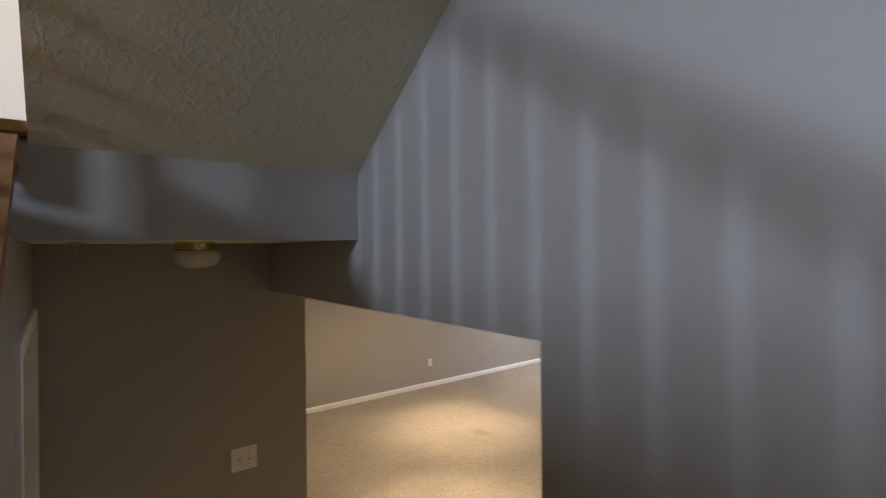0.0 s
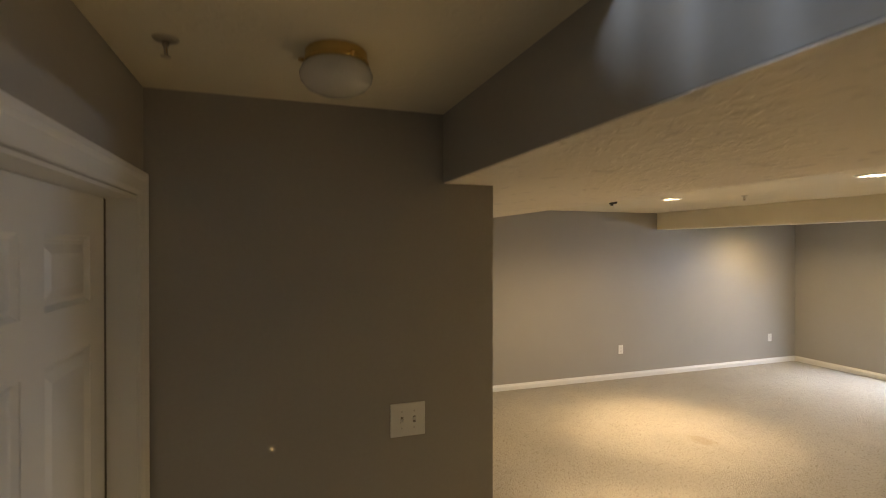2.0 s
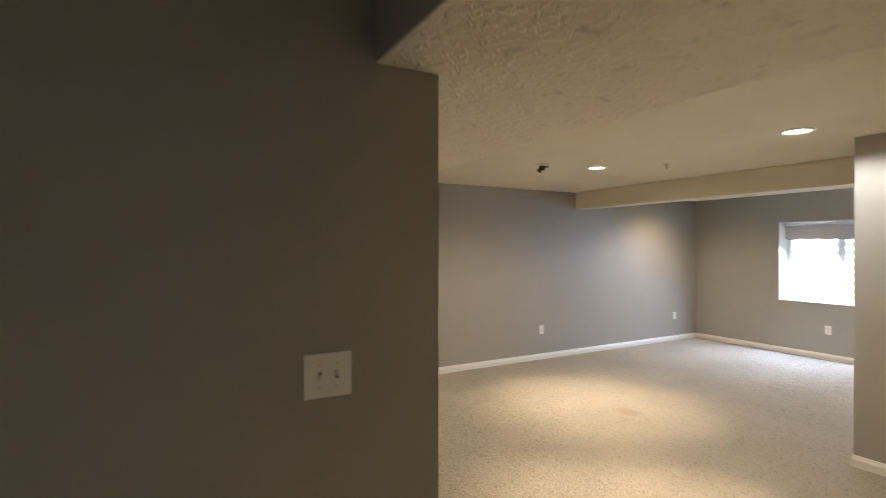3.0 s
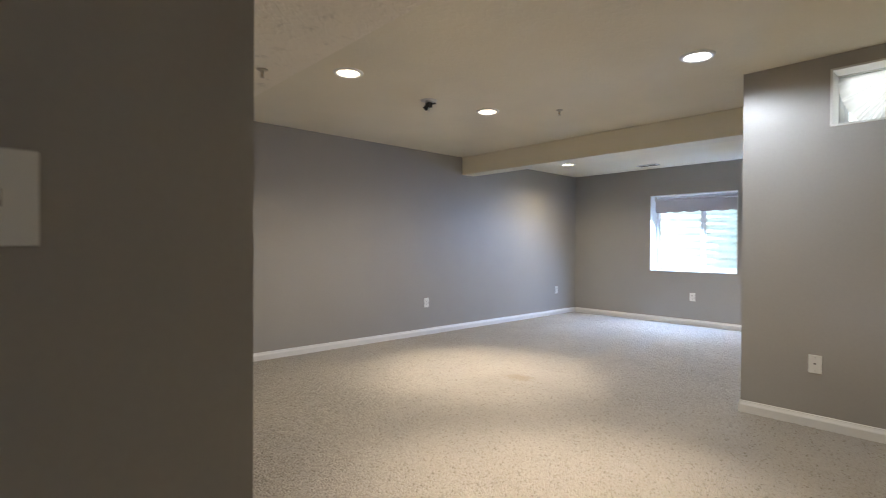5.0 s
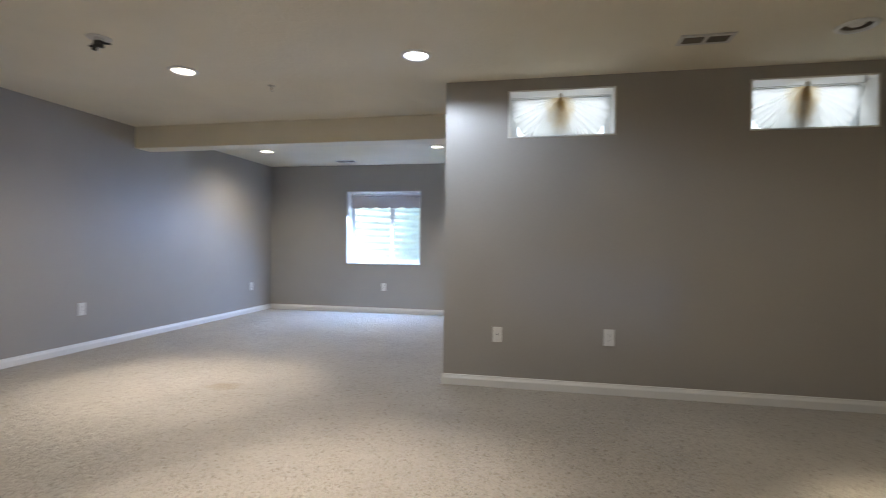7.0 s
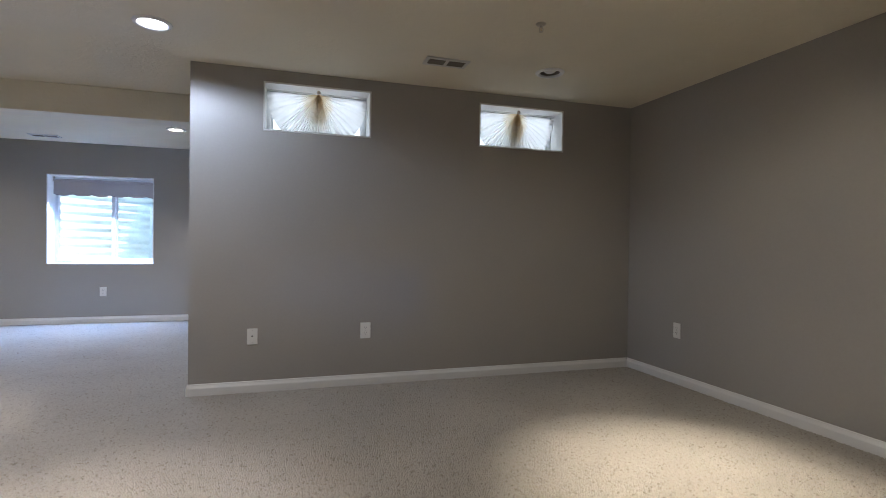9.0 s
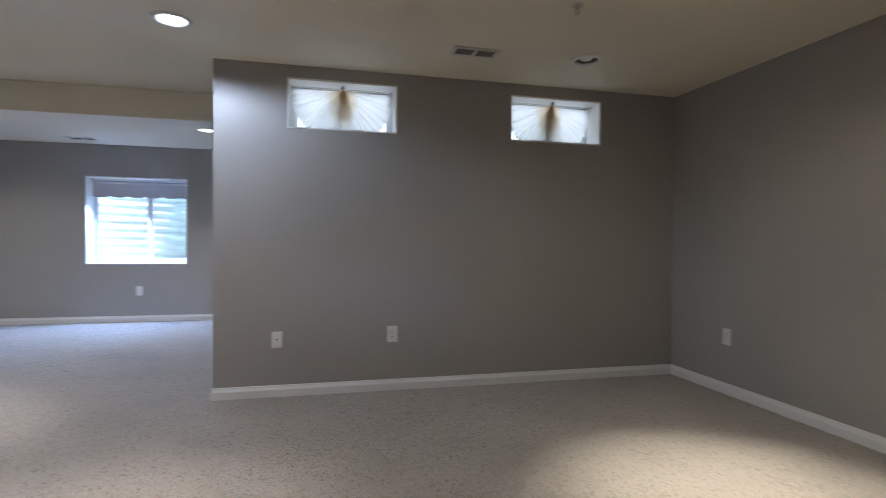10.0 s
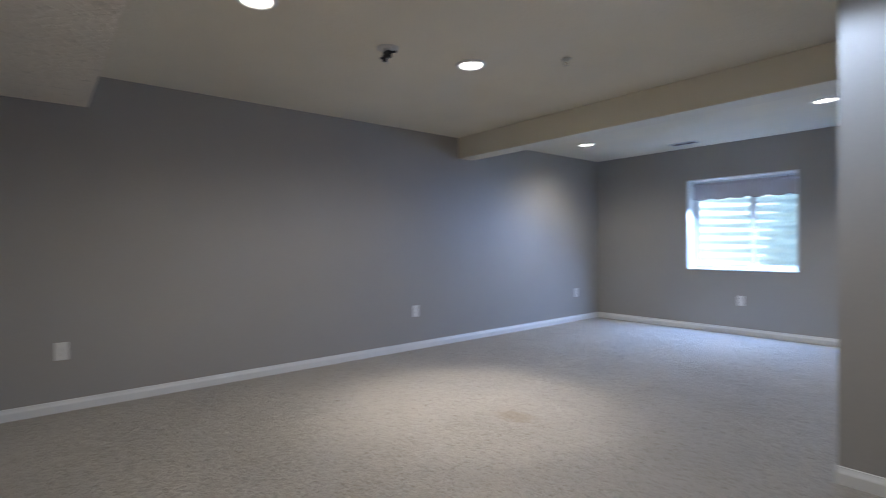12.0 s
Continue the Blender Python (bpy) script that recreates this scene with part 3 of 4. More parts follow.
part("roller", bm, SHADE, shade, "rolled dark cloth tube", smooth=False)
for sx in (-1, 1):
    part("bracket", box(sx * hw - 0.006, sx * hw + 0.006, -0.02, 0.02, -0.02, 0.048, 0.003), CHROME, shade)
bm = bmesh.new()
pts = [bm.verts.new((-hw + 2 * hw * i / N, -0.009, -DROP - 0.022 * abs(math.sin(i / N * math.pi * 5.5)) ** 0.8 + 0.004)) for i in range(N + 1)]
pts2 = [bm.verts.new((v.co.x, -0.0075, v.co.z - 0.008)) for v in pts]
for i in range(N):
    bm.faces.new((pts[i], pts[i + 1], pts2[i + 1], pts2[i]))
part("hem_braid", bm, material("hem_braid", (0.30, 0.27, 0.28), rough=0.9), shade, "dark wavy braid along the hem")


def fan_curtain(hole, seed):
    x0, x1, z0, z1 = hole
    cx, top = (x0 + x1) / 2, z1 - 0.035
    rng = random.Random(seed)
    ob = thing("fan_curtain", pose(cx, 0.13, top), "sheer white sunburst curtain gathered at the top centre of the window", "curtain", "fan curtains")
    half, drop = (x1 - x0) / 2 - 0.016, top - z0 - 0.014
    pleats = 34
    widths = []
    for k in range(pleats):
        mid = abs((k + 0.5) / pleats - 0.5) * 2
        widths.append((0.45 + 1.5 * mid ** 2) * rng.uniform(0.6, 1.4))
    total = sum(widths)
    amps = [(1.25 - 1.05 * abs((k + 0.5) / pleats - 0.5) * 2) * rng.uniform(0.5, 1.3) for k in range(pleats)]
    made = bmesh.new()
    m = 12
    rows = []
    start = 0.0
    for k in range(pleats):
        for q in range(8):
            f = q / 8
            th = math.pi * (start + widths[k] * f) / total
            dx, dz = -math.cos(th), -math.sin(th)
            edge = 1 / math.sqrt((dx / 0.372) ** 2 + (dz / 0.405) ** 2)
            edge = min(edge, half / max(abs(dx), 1e-6), drop / max(abs(dz), 1e-6))
            row = []
            for j in range(m + 1):
                r = 0.008 + (edge - 0.008) * j / m
                y = amps[k] * 0.019 * math.sin(f * 2 * math.pi) * min(1, r / 0.12) - 0.03 * math.exp(-(r / 0.06) ** 2) + 0.02 * (r / 0.37) ** 2
                y += 0.004 * math.sin(th * 5 + r * 18)
                row.append(made.verts.new((dx * r, y, dz * r)))
            rows.append(row)
        start += widths[k]
    for a, b in zip(rows, rows[1:]):
        for j in range(m):
            made.faces.new((a[j], a[j + 1], b[j + 1], b[j]))
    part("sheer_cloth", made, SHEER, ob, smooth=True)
    # bunched folds below the knot
    for k in range(5):
        th = math.pi / 2 + (k - 2) * 0.22 + rng.uniform(-0.05, 0.05)
        length = (0.09 if k in (1, 3) else 0.06) * rng.uniform(0.8, 1.05)
        dx, dz = -math.cos(th), -math.sin(th)
        made = bmesh.new()
        left, mid, right = [], [], []
        for j in range(9):
            r = 0.006 + length * j / 8
            w = 0.003 + 0.004 * (j / 8) ** 0.7 * (1 - 0.8 * (j / 8) ** 3)
            y = -0.034 * math.exp(-(r / 0.09) ** 2) - 0.012
            left.append(made.verts.new((dx * r + dz * w, y + 0.006, dz * r - dx * w)))
            mid.append(made.verts.new((dx * r, y - 0.004, dz * r)))
            right.append(made.verts.new((dx * r - dz * w, y + 0.006, dz * r + dx * w)))
        for a, b in ((left, mid), (mid, right)):
            for j in range(8):
                made.faces.new((a[j], a[j + 1], b[j + 1], b[j]))
        part("gathered_fold", made, SHEER, ob, "bunched fold with its dimmer light painted tan" if k == 2 else "", smooth=True)
    knot = lathe([(0, -0.016), (0.010, -0.013), (0.015, -0.004), (0.015, 0.006), (0.009, 0.014), (0, 0.016)], 14)
    bmesh.ops.translate(knot, verts=knot.verts, vec=(0, -0.05, 0.008))
    part("knot", knot, CHROME, ob, "small round tie-back button", smooth=True)
    rod = lathe([(0, -half), (0.004, -half), (0.004, half), (0, half)], 10)
    bmesh.ops.rotate(rod, verts=rod.verts, matrix=Matrix.Rotation(math.pi / 2, 3, "Y"))
    bmesh.ops.translate(rod, verts=rod.verts, vec=(0, 0.0, 0.012))
    part("curtain_rod", rod, WHITE, ob, smooth=True)


fan_curtain(H1, 3)
fan_curtain(H2, 8)

# ---- outside ----
GRADE = 1.86
bm = bmesh.new()
for xa, xb, ya, yb in ((-400, 1.05, WIN_Y + 0.3, 400), (2.78, 400, WIN_Y + 0.3, 400), (1.05, 2.78, WIN_Y + 1.30, 400), (BUMP_X + 0.26, 400, 0.26, WIN_Y + 0.3), (-400, -0.2, -400, WIN_Y + 0.3), (EAST_X + 1.02, 400, -400, 0.26)):
    bm.faces.new([bm.verts.new(p) for p in ((xa, ya, GRADE), (xb, ya, GRADE), (xb, yb, GRADE), (xa, yb, GRADE))])
structure("ground", bm, EARTH, "dry lawn around the house", "lawn")
well = thing("window_well", pose(1.913, WIN_Y + 0.30, 0), "corrugated galvanised steel window well", "window well", kind="structure")
bm = bmesh.new()
n, levels = 40, 120
rows = []
for k in range(levels + 1):
    z = 0.55 + (GRADE + 0.08 - 0.55) * k / levels
    d = 0.011 * math.sin(z / 0.118 * 2 * math.pi)
    row = []
    for i in range(n + 1):
        th = math.pi * i / n
        row.append(bm.verts.new((-(0.84 + d) * math.cos(th), (0.98 + d) * math.sin(th) ** 0.75 + 0.005, z)))
    rows.append(row)
for a, b in zip(rows, rows[1:]):
    for i in range(n):
        bm.faces.new((a[i], a[i + 1], b[i + 1], b[i]))
part("corrugated_wall", bm, STEEL, well, smooth=True)
part("gravel_bed", box(-0.87, 0.87, 0.005, 1.05, 0.5, 0.62), GRAVEL, well)
for k in range(4):
    part("ladder_rung", box(0.30, 0.62, 0.80, 0.83, 0.8 + 0.20 * k, 0.83 + 0.20 * k, 0.004), STEEL, well)
for x in (0.30, 0.62):
    part("ladder_rail", box(x - 0.02, x + 0.02, 0.79, 0.83, 0.62, 1.58, 0.004), STEEL, well)


# ---- recessed lights ----
def glow(color):
    if color not in GLOWS:
        GLOWS[color] = glow_material("lamp_glow", tuple(0.5 + 0.5 * c for c in color), 9)
    return GLOWS[color]


for cx, cy, watts, cone, blend, color in CANS:
    can = thing("recessed_light", pose(cx, cy, CEIL), ("lit" if watts else "unlit") + " round recessed ceiling light with a white trim ring", "ceiling light", "recessed lights")
    part("trim_ring", lathe([(0.072, 0.004), (0.074, -0.003), (0.080, -0.011), (0.092, -0.010), (0.101, -0.004), (0.103, 0.0), (0.097, 0.0005)], 40), WHITE, can, smooth=True)
    # the unlit can's inner shade is painted in with a darker baffle
    part("baffle", lathe([(0.072, 0.003), (0.070, 0.02), (0.064, 0.06), (0.058, 0.12), (0.0, 0.125)], 32), REFLECTOR if watts else RECESS_SHADE, can, smooth=True)
    if watts:
        part("bulb", lathe([(0.0, -0.010), (0.018, -0.008), (0.034, -0.002), (0.047, 0.008), (0.055, 0.022), (0.056, 0.034), (0.042, 0.075), (0, 0.095)], 32), glow(color), can, "glowing flood bulb", smooth=True)
    else:
        part("bulb", lathe([(0.0, -0.004), (0.018, -0.002), (0.034, 0.004), (0.046, 0.014), (0.050, 0.030), (0.04, 0.08), (0, 0.11)], 32), PLASTIC, can, "unlit frosted flood bulb", smooth=True)


# ---- ceiling fittings ----
def sprinkler(x, y, z):
    ob = thing("sprinkler_head", pose(x, y, z) @ Matrix.Scale(0.85, 4), "small pendent fire sprinkler head with a round cover plate", "sprinkler", "sprinkler heads")
    part("cover_plate", lathe([(0, -0.009), (0.016, -0.009), (0.030, -0.006), (0.036, 0), (0, 0.001)], 28), CHROME, ob, smooth=True)
    part("body", lathe([(0, -0.022), (0.009, -0.022), (0.010, -0.010), (0.0, -0.008)], 16), CHROME, ob, smooth=True)
    for sx in (-1, 1):
        bm = bmesh.new()
        path = [(0.008, -0.020), (0.014, -0.030), (0.012, -0.042), (0.003, -0.050)]
        last = None
        for px, pz in path:
            cur = [bm.verts.new((sx * px + dx, dy, pz)) for dx, dy in ((-0.002, -0.003), (0.002, -0.003), (0.002, 0.003), (-0.002, 0.003))]
            if last:
                for i in range(4):
                    bm.faces.new((last[i], last[(i + 1) % 4], cur[(i + 1) % 4], cur[i]))
            last = cur
        bm.faces.new(last)
        part("frame_arm", bm, CHROME, ob)
    part("glass_bulb", lathe([(0, -0.022), (0.0025, -0.024), (0.0025, -0.044), (0, -0.046)], 8), BRASS, ob)
    bm = lathe([(0, -0.049), (0.014, -0.050), (0.014, -0.052), (0, -0.052)], 20)
    part("deflector", bm, CHROME, ob)


sprinkler(5.63, -1.26, CEIL)
sprinkler(2.24, -0.16, CEIL)
sprinkler(2.07, -2.72, LOW)
sprinkler(4.32, -4.56, 2.366)

det = thing("detector_mount", pose(1.67, -1.17, CEIL), "round ceiling mounting plate with a dangling black wire connector", "detector mount")
part("mounting_plate", lathe([(0, -0.006), (0.05, -0.006), (0.066, -0.003), (0.068, 0), (0, 0.001)], 36), GREYMETAL, det, smooth=True)
part("plate_hub", lathe([(0, -0.016), (0.026, -0.016), (0.028, -0.006), (0, -0.005)], 24), GREYMETAL, det)
bm = box(-0.030, 0.022, -0.016, 0.018, -0.058, -0.016, 0.004)
box(-0.042, -0.024, -0.014, 0.010, -0.074, -0.034, 0.003, bm)
part("connector", bm, DARK, det, "black plastic plug")
for ang, reach, sag in ((25, 0.062, 0.030), (150, 0.070, 0.018), (200, 0.055, 0.052), (320, 0.058, 0.040)):
    bm = box(0.018, reach, -0.005, 0.005, -0.006, 0.006, 0.002)
    bmesh.ops.rotate(bm, verts=bm.verts, matrix=Matrix.Rotation(radians(ang), 3, "Z"))
    bmesh.ops.translate(bm, verts=bm.verts, vec=(0, 0, -sag))
    part("terminal_arm", bm, DARK, det)
part("wire", box(-0.004, 0.004, -0.003, 0.003, -0.095, -0.050, 0.0015), PLASTIC, det, "short white wire end")


def vent(x, y):
    ob = thing("ceiling_vent", pose(x, y, CEIL), "white louvred ceiling air vent with two openings", "air vent", "ceiling vents")
    w, d = 0.15, 0.07
    # no duct above: a dark sheet paints in the shade of the openings
    part("backing", box(-0.125, 0.125, -0.042, 0.042, -0.003, -0.001), DARK, ob)
    bm = bmesh.new()
    for a in ((-w, w, -d, -0.044), (-w, w, 0.044, d), (-w, -0.127, -0.044, 0.044), (0.127, w, -0.044, 0.044), (-0.011, 0.011, -0.044, 0.044)):
        box(*a, -0.008, 0.0, bm=bm)
    part("vent_frame", bm, GREYMETAL, ob)
    for sx in (-1, 1):
        for k in range(6):
            # slats coloured dark for the shade between them
            bm = box(sx * 0.069 - 0.056, sx * 0.069 + 0.056, -0.0010, 0.0010, -0.0035, 0.0035)
            bmesh.ops.rotate(bm, verts=bm.verts, matrix=Matrix.Rotation(radians(50), 3, "X"))
            bmesh.ops.translate(bm, verts=bm.verts, vec=(0, -0.036 + 0.0144 * k, -0.007))
            part("slat", bm, RECESS_SHADE, ob)


vent(5.295, -0.54)
vent(1.445, 3.26)

fix = thing("flush_light", pose(4.375, -4.155, 2.366) @ Matrix.Scale(0.93, 4), "unlit brass flush ceiling light with a white glass bowl", "ceiling light")
part("brass_pan", lathe([(0, 0), (0.082, 0), (0.086, -0.006), (0.086, -0.026), (0.090, -0.030), (0.090, -0.036), (0.084, -0.040), (0.0, -0.040)], 48), BRASS, fix, smooth=False)
part("glass_bowl", lathe([(0.078, -0.034), (0.094, -0.048), (0.101, -0.066), (0.098, -0.084), (0.084, -0.102), (0.056, -0.116), (0.022, -0.123), (0, -0.124)], 48), MILK, fix, "white milk glass bowl", smooth=True)
for k in range(3):
    a = radians(20 + 120 * k)
    bm = lathe([(0, 0.008), (0.004, 0.008), (0.006, 0.003), (0.006, -0.003), (0.003, -0.008), (0, -0.008)], 12)
    bmesh.ops.rotate(bm, verts=bm.verts, matrix=Matrix.Rotation(math.pi / 2, 3, "Y") )
    bmesh.ops.rotate(bm, verts=bm.verts, matrix=Matrix.Rotation(a, 3, "Z"))
    bmesh.ops.translate(bm, verts=bm.verts, vec=(0.096 * math.cos(a), 0.096 * math.sin(a), -0.028))
    part("thumb_screw", bm, BRASS, fix)


# ---- wall plates ----
def plate_mesh(w, h):
    return box(-w / 2, w / 2, -0.006, 0, -h / 2, h / 2, 0.0025)


def screw(parent, x, z):
    bm = lathe([(0, 0.0012), (0.003, 0.0012), (0.0035, 0), (0, 0)], 10)
    bmesh.ops.rotate(bm, verts=bm.verts, matrix=Matrix.Rotation(math.pi / 2, 3, "X"))
    bmesh.ops.translate(bm, verts=bm.verts, vec=(x, -0.006, z))
    part("screw", bm, GREYMETAL, parent)


def outlet(m):
    ob = thing("wall_outlet", m, "white duplex power outlet low on the wall", "outlet", "power outlets")
    part("cover_plate", plate_mesh(0.076, 0.120), PLASTIC, ob)
    for sz in (-1, 1):
        bm = lathe([(0, 0.0015), (0.0155, 0.0015), (0.0165, 0.0), (0, 0)], 20)
        bmesh.ops.rotate(bm, verts=bm.verts, matrix=Matrix.Rotation(math.pi / 2, 3, "X"))
        bmesh.ops.translate(bm, verts=bm.verts, vec=(0, -0.0062, sz * 0.0195))
        rec = part("receptacle", bm, PLASTIC, ob)
        for sx, hh in ((-1, 0.0045), (1, 0.0038)):
            part("slot", box(sx * 0.0062 - 0.0011, sx * 0.0062 + 0.0011, -0.0083, -0.0075, sz * 0.0195 + 0.003 - hh, sz * 0.0195 + 0.003 + hh), DARK, rec)
        part("slot", box(-0.0022, 0.0022, -0.0083, -0.0075, sz * 0.0195 - 0.010, sz * 0.0195 - 0.006), DARK, rec)
    screw(ob, 0, 0)


outlet(pose(0, 0.248, 0.422, 0, 0, 90))
outlet(pose(0, 3.08, 0.42, 0, 0, 90))
outlet(pose(0, -2.72, 0.428, 0, 0, 90))
outlet(pose(1.938, WIN_Y, 0.42))
outlet(pose(4.842, 0, 0.427))
outlet(pose(east_x(-0.577), -0.577, 0.434, 0, 0, -92))

coax = thing("cable_plate", pose(4.035, 0, 0.413), "white wall plate with one small black cable socket", "wall plate")
part("cover_plate", plate_mesh(0.070, 0.114), PLASTIC, coax)
bm = lathe([(0, 0.008), (0.003, 0.008), (0.0052, 0.007), (0.0052, 0), (0, 0)], 12)
bmesh.ops.rotate(bm, verts=bm.verts, matrix=Matrix.Rotation(math.pi / 2, 3, "X"))
bmesh.ops.translate(bm, verts=bm.verts, vec=(0, -0.006, 0.003))
part("socket", bm, DARK, coax, "black threaded cable socket")
screw(coax, 0, 0.042)
screw(coax, 0, -0.042)

sw = thing("light_switch", pose(SW_X, -3.834, 1.2055, 0, 0, 90), "white two-gang wall plate with two toggle switches", "light switch")
part("cover_plate", plate_mesh(0.135, 0.125), PLASTIC, sw)
for k, tilt in ((-1, 1), (1, -1)):
    x = k * 0.024
    part("slot", box(x - 0.0045, x + 0.0055, -0.0066, -0.0058, -0.0115, 0.0115), SLOT, sw)
    bm = box(-0.0042, 0.0042, -0.017, 0.0, -0.005, 0.005, 0.0015)
    bmesh.ops.rotate(bm, verts=bm.verts, matrix=Matrix.Rotation(radians(28 * tilt), 3, "X"))
    bmesh.ops.translate(bm, verts=bm.verts, vec=(x, -0.004, 0))
    part("toggle", bm, PLASTIC, sw)
    for sz in (-1, 1):
        screw(sw, x, sz * 0.031)

# ---- closet door ----
door = thing("door_1", pose(0, LEFT_Y, 0), "closed white six-panel closet door with white casing", "door", kind="structure")
dx0, dx1, dz1 = 3.976, 4.870, 2.000
dy = -0.083
slab = part("door_slab", pierced("x", dx0, dx1, dy - 0.035, dy, 0.012, dz1, [
    (dx0 + a, dx0 + b, c, d) for a, b in ((0.115, 0.40), (0.51, 0.795)) for c, d in ((0.22, 0.80), (0.97, 1.59), (1.71, 1.885))]), WHITE, door)
for a, b in ((0.115, 0.40), (0.51, 0.795)):
    for c, d in ((0.22, 0.80), (0.97, 1.59), (1.71, 1.885)):
        bm = bmesh.new()
        xa, xb = dx0 + a, dx0 + b
        rings = []
        for inset, y in ((0, dy - 0.002), (0.012, dy - 0.012), (0.022, dy - 0.012), (0.045, dy - 0.003)):
            rings.append([bm.verts.new(p) for p in ((xa + inset, y, c + inset), (xb - inset, y, c + inset), (xb - inset, y, d - inset), (xa + inset, y, d - inset))])
        for r0, r1 in zip(rings, rings[1:]):
            for i in range(4):
                bm.faces.new((r0[i], r0[(i + 1) % 4], r1[(i + 1) % 4], r1[i]))
        bm.faces.new(rings[-1])
        part("door_panel", bm, WHITE, slab)
part("jamb", box(3.955, 3.967, -0.139, 0.0, 0, 2.012), WHITE, door)
part("jamb", box(4.875, 4.887, -0.139, 0.0, 0, 2.012), WHITE, door)
part("jamb", box(3.967, 4.875, -0.139, 0.0, 2.003, 2.0118), WHITE, door)
# added dark strip paints in the shade of the gap at the jamb
part("gap_shade_strip", box(3.967, 3.9750, dy - 0.030, dy + 0.003, 0.012, 2.0), RECESS_SHADE, door, "dark strip standing in for the shaded gap beside the slab")
part("door_stop", box(3.985, 4.857, dy - 0.055, dy - 0.037, 1.985, 2.003), WHITE, door)
part("door_stop", box(4.857, 4.875, dy - 0.055, dy - 0.037, 0, 2.003), WHITE, door)


# mitred casing: profile as (distance from the opening, thickness)
CASE = [(0.0, 0.0), (0.0, 0.008), (0.012, 0.011), (0.044, 0.011), (0.056, 0.017), (0.070, 0.017), (0.074, 0.013), (0.074, 0.0)]
cx0, cx1, cz1 = 3.962, 4.880, 2.016
stations = [((cx0, 0.0), (-1, 0)), ((cx0, cz1), (-1, 1)), ((cx1, cz1), (1, 1)), ((cx1, 0.0), (1, 0))]
for (p, dp), (q, dq) in zip(stations, stations[1:]):
    bm = bmesh.new()
    ra = [bm.verts.new((p[0] + dp[0] * d, h, p[1] + dp[1] * d)) for d, h in CASE]
    rb = [bm.verts.new((q[0] + dq[0] * d, h, q[1] + dq[1] * d)) for d, h in CASE]
    for i in range(len(CASE) - 1):
        bm.faces.new((ra[i], ra[i + 1], rb[i + 1], rb[i]))
    bm.faces.new(ra)
    bm.faces.new(rb)
    part("casing", bm, WHITE, door)

# ---- stairs ----
RISE, RUN = 0.178, 0.27
lower = thing("stairs_lower", pose(0, 0, 0), "carpeted lower flight of stairs", "stairs", kind="structure")
for k in range(6):
    xa = 5.05 + RUN * k
    part("step", box(xa - 0.02, xa + RUN, LEFT_Y + 0.002, WELL_Y - 0.002, RISE * k, RISE * (k + 1), 0.012), CARPET, lower)
upper = thing("stairs_upper", pose(0, 0, 0), "oak upper flight of stairs with white risers", "stairs", kind="structure")
up_rise = (HALL_Z - LAND_Z) / 8
for k in range(7):
    xb = 6.67 - 0.247 * k
    part("tread", box(xb - 0.247 - 0.0, xb + 0.025, -5.745, LEFT_Y - 0.125, LAND_Z + up_rise * (k + 1) - 0.03, LAND_Z + up_rise * (k + 1), 0.008), OAK, upper)
    part("riser", box(xb - 0.02, xb - 0.001, -5.745, LEFT_Y - 0.125, LAND_Z + up_rise * k, LAND_Z + up_rise * (k + 1) - 0.031), WHITE, upper)

# oak rail beside the upper flight
rail = thing("stair_rail", pose(0, 0, 0), "oak stair rail with turned balusters on a sloping curb", "stair rail")
ry = LEFT_Y - 0.055


def sloped(x0, x1, y0, y1, dz0, dz1):
    return prism([(x0, cap_z(x0) + dz0), (x1, cap_z(x1) + dz0), (x1, cap_z(x1) + dz1), (x0, cap_z(x0) + dz1)], y0, y1)


part("curb", sloped(5.07, 6.67, LEFT_Y - 0.125, LEFT_Y + 0.018, 0.0, 0.055), OAK_RED, rail, "reddish oak curb cap")
part("handrail", sloped(4.97, 6.76, ry - 0.032, ry + 0.032, 1.05, 1.11), OAK, rail)


def baluster(h):
    bm = box(-0.016, 0.016, -0.016, 0.016, 0, 0.20, 0.002)
    top = h - 0.30
    prof = [(0.0, 0.199), (0.014, 0.20), (0.018, 0.208), (0.012, 0.216), (0.018, 0.226), (0.021, 0.245), (0.019, 0.30), (0.013, 0.36 + 0.2 * top), (0.011, 0.20 + top * 0.8), (0.010, h), (0, h)]
    lathe(prof, 14, bm)
    return bm


for k in range(-1, 12):
    x = 5.19 + 0.125 * k
    ob = part("baluster", baluster(1.01), OAK_UP, rail)
    ob.matrix_basis = pose(x, ry, cap_z(x) + 0.05)
bm = box(-0.042, 0.042, -0.042, 0.042, LAND_Z, 1.75, 0.004)
lathe([(0, 1.75), (0.034, 1.75), (0.042, 1.765), (0.03, 1.785), (0.04, 1.82), (0.03, 2.0), (0.026, 2.12), (0.04, 2.14), (0.04, 2.16), (0, 2.16)], 24, bm)
box(-0.04, 0.04, -0.04, 0.04, 2.16, 2.34, 0.004, bm)
ob = part("newel_post", bm, OAK_UP, rail)
ob.matrix_basis = pose(6.78, ry - 0.02, 0)

edge = thing("floor_nosing", pose(4.94, LEFT_Y, HALL_Z), "oak nosing and fascia at the edge of the upper floor", "nosing", kind="structure")
part("nosing", box(-0.012, 0.045, -0.030, 0.035, -0.020, 0.012, 0.004), OAK, edge)
part("fascia_post", box(0.002, 0.034, -0.030, -0.004, -0.134, -0.020, 0.003), OAK_UP, edge)
part("fascia", box(0.002, 0.020, -0.004, 0.015, -0.125, -0.020, 0.002), OAK, edge, "darker inner oak trim")
part("upper_floor_boards", box(-2.44, -0.012, -1.04, 0.045, -0.0295, 0.0), OAK, edge)

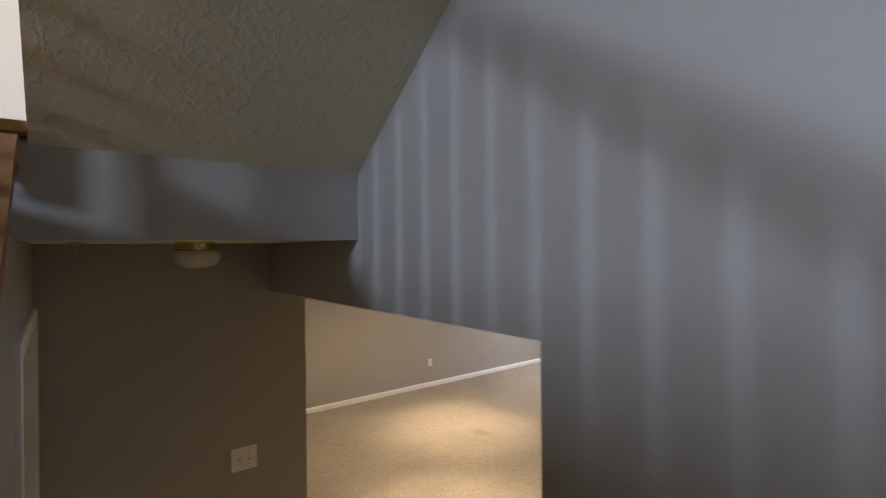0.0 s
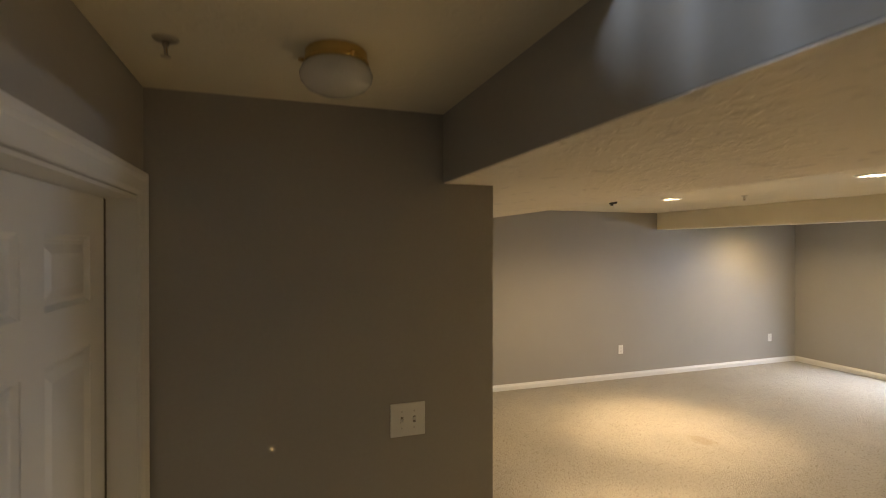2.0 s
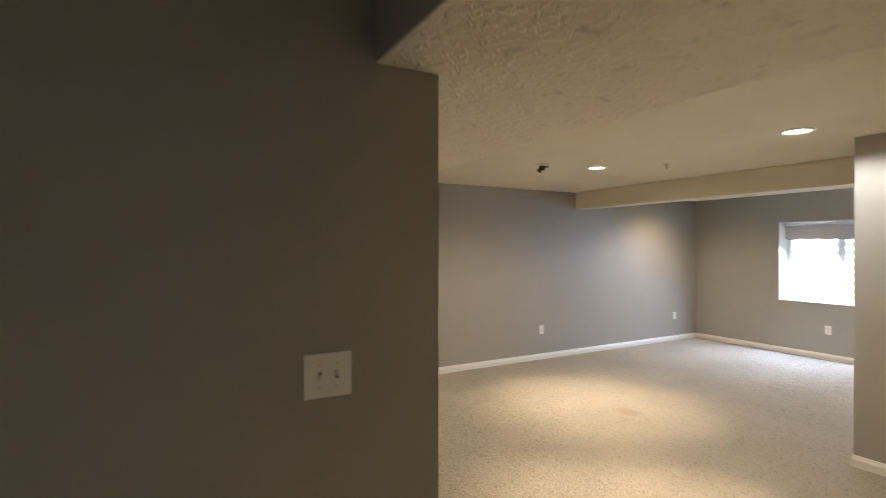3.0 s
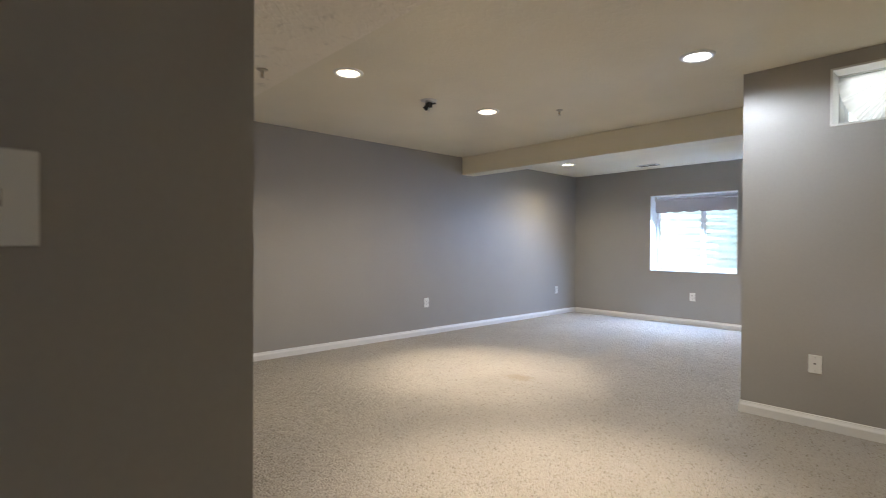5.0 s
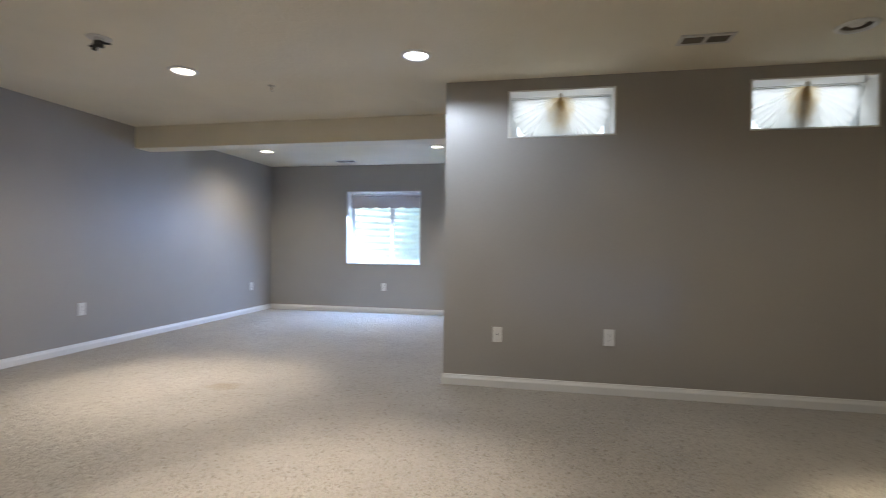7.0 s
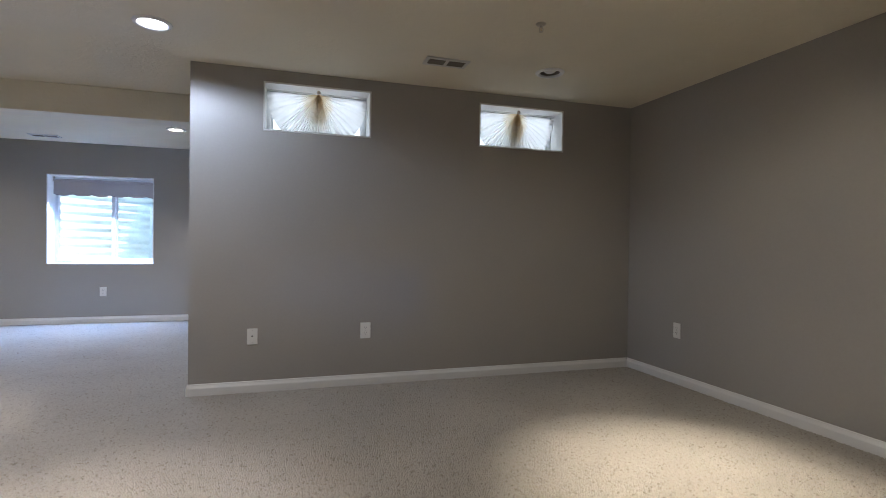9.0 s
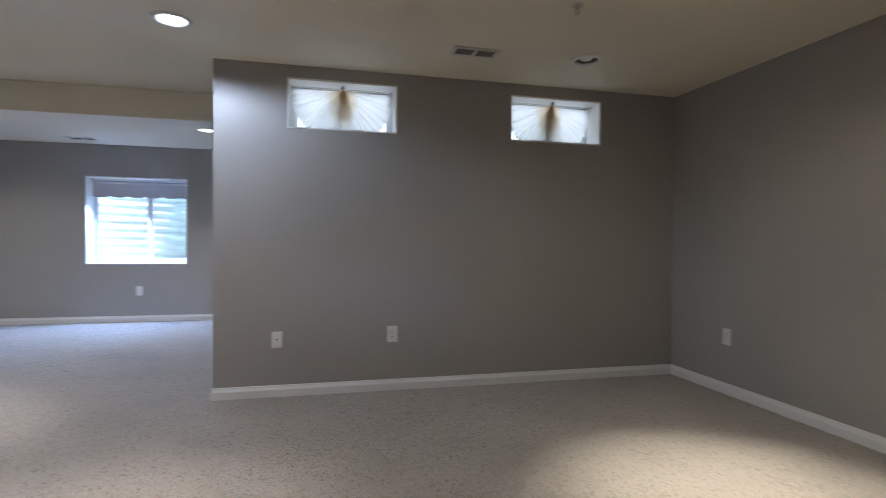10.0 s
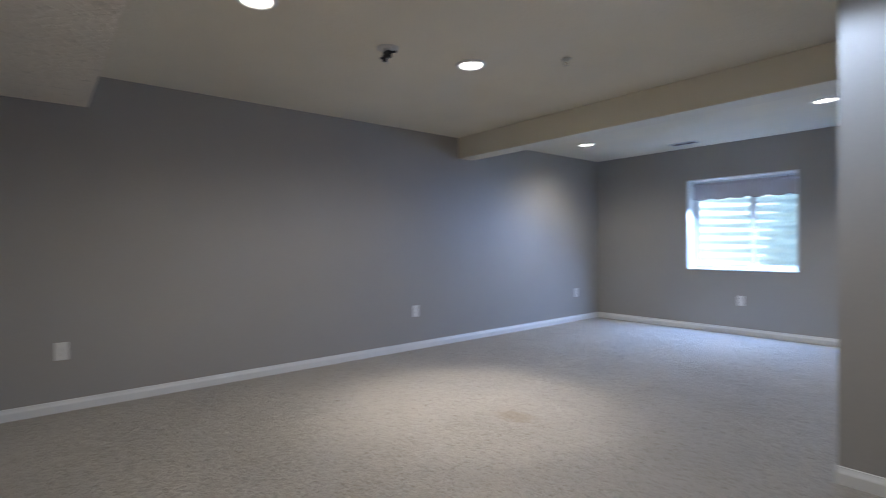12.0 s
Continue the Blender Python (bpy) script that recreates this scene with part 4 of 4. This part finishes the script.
bm = box(-0.018, 0.018, -0.018, 0.018, 2.50, 2.78, 0.003)
lathe([(0, 2.779), (0.0150, 2.78), (0.0184, 2.79), (0.0129, 2.80), (0.0184, 2.815), (0.0211, 2.84), (0.0190, 2.92), (0.0136, 3.10), (0.0122, 3.30), (0.0184, 3.31), (0.0184, 3.33), (0, 3.33)], 20, bm)
box(-0.018, 0.018, -0.018, 0.018, 3.33, 3.50, 0.003, bm)
ob = part("upper_newel", bm, OAK_UP, rail)
ob.matrix_basis = pose(4.995, ry - 0.01, 0)

# hall windows; the second is added, out of view, for the fill lamp
def hall_window(name, x, z, hw_, hh, label):
    w = thing(name, pose(x, -9.9, z), label, "window", kind="structure")
    for a in ((-hw_, -hw_ + 0.035, -hh, hh), (hw_ - 0.035, hw_, -hh, hh), (-hw_ + 0.035, hw_ - 0.035, hh - 0.035, hh), (-hw_ + 0.035, hw_ - 0.035, -hh, -hh + 0.035)):
        part("window_frame", box(a[0], a[1], -0.06, 0.0, a[2], a[3]), VINYL, w)
    p = part("pane", box(-hw_ + 0.035, hw_ - 0.035, -0.04, -0.036, -hh + 0.035, hh - 0.035), GLASS, w)
    p.visible_shadow = False


hall_window("window_4", HALL_WIN_X, 3.85, 0.25, 0.60, "tall narrow unseen hall window added for the west wall's fill lamp")
hall_window("added_fill_window", 3.2, 4.0, 0.45, 0.70, "unseen hall window added for the west wall's fill lamp")


# ---- carpet pile: looped tufts over the room's floor ----
def pile(x0, x1, y0, y1, pitch, rng):
    nx, ny = int((x1 - x0) / pitch), int((y1 - y0) / (pitch * 0.87))
    gx, gy = np.meshgrid(np.arange(nx), np.arange(ny))
    px = x0 + (gx + 0.5 * (gy % 2)) * pitch + rng.uniform(-0.28, 0.28, gx.shape) * pitch
    py = y0 + gy * pitch * 0.87 + rng.uniform(-0.28, 0.28, gx.shape) * pitch
    return px.ravel(), py.ravel()


rng = np.random.default_rng(5)
PITCH = 0.0114
xa, ya = pile(0.018, EAST_X + 0.14, SOUTH_Y + 0.02, -0.018, PITCH, rng)
xb, yb = pile(0.018, BUMP_X - 0.018, -0.012, WIN_Y - 0.018, PITCH, rng)
tx, ty = np.concatenate([xa, xb]), np.concatenate([ya, yb])
keep = tx < EAST_X - 0.016 - np.where(ty < 0, 0.034 * ty, 0)
tx, ty = tx[keep], ty[keep]
n = len(tx)
turn = rng.uniform(0, math.pi, n)
rad = PITCH * rng.uniform(0.56, 0.76, n)
top = rng.uniform(0.0065, 0.0090, n) * np.where(rng.uniform(0, 1, n) < 0.045, 0.45, 1.0)
leanx, leany = rng.normal(0, 0.0016, n), rng.normal(0, 0.0016, n)
verts = np.zeros((n, 6, 3))
for i in range(3):
    a = turn + i * 2 * math.pi / 3
    verts[:, i, 0], verts[:, i, 1], verts[:, i, 2] = tx + rad * np.cos(a), ty + rad * np.sin(a), -0.002
    a = a + 0.5
    verts[:, 3 + i, 0] = tx + leanx + 0.68 * rad * np.cos(a)
    verts[:, 3 + i, 1] = ty + leany + 0.68 * rad * np.sin(a)
    verts[:, 3 + i, 2] = top * rng.uniform(0.85, 1.0, n)
base = np.arange(n)[:, None] * 6
quads = []
for i in range(3):
    j = (i + 1) % 3
    quads.append(np.concatenate([base + i, base + j, base + 3 + j], axis=1))
    quads.append(np.concatenate([base + i, base + 3 + j, base + 3 + i], axis=1))
quads.append(np.concatenate([base + 3, base + 4, base + 5], axis=1))
tris = np.stack(quads, axis=1).reshape(-1, 3)
me = bpy.data.meshes.new("carpet_pile")
me.vertices.add(n * 6)
me.vertices.foreach_set("co", verts.ravel())
me.loops.add(len(tris) * 3)
me.loops.foreach_set("vertex_index", tris.ravel().astype(np.int32))
me.polygons.add(len(tris))
me.polygons.foreach_set("loop_start", (np.arange(len(tris)) * 3).astype(np.int32))
me.update(calc_edges=True)
me.materials.append(PILE)
heap = new("carpet_pile", me)
heap.location.z = FLOOR_Z
tagged(heap, "beige looped carpet pile with darker flecks", "carpet", kind="stuff")
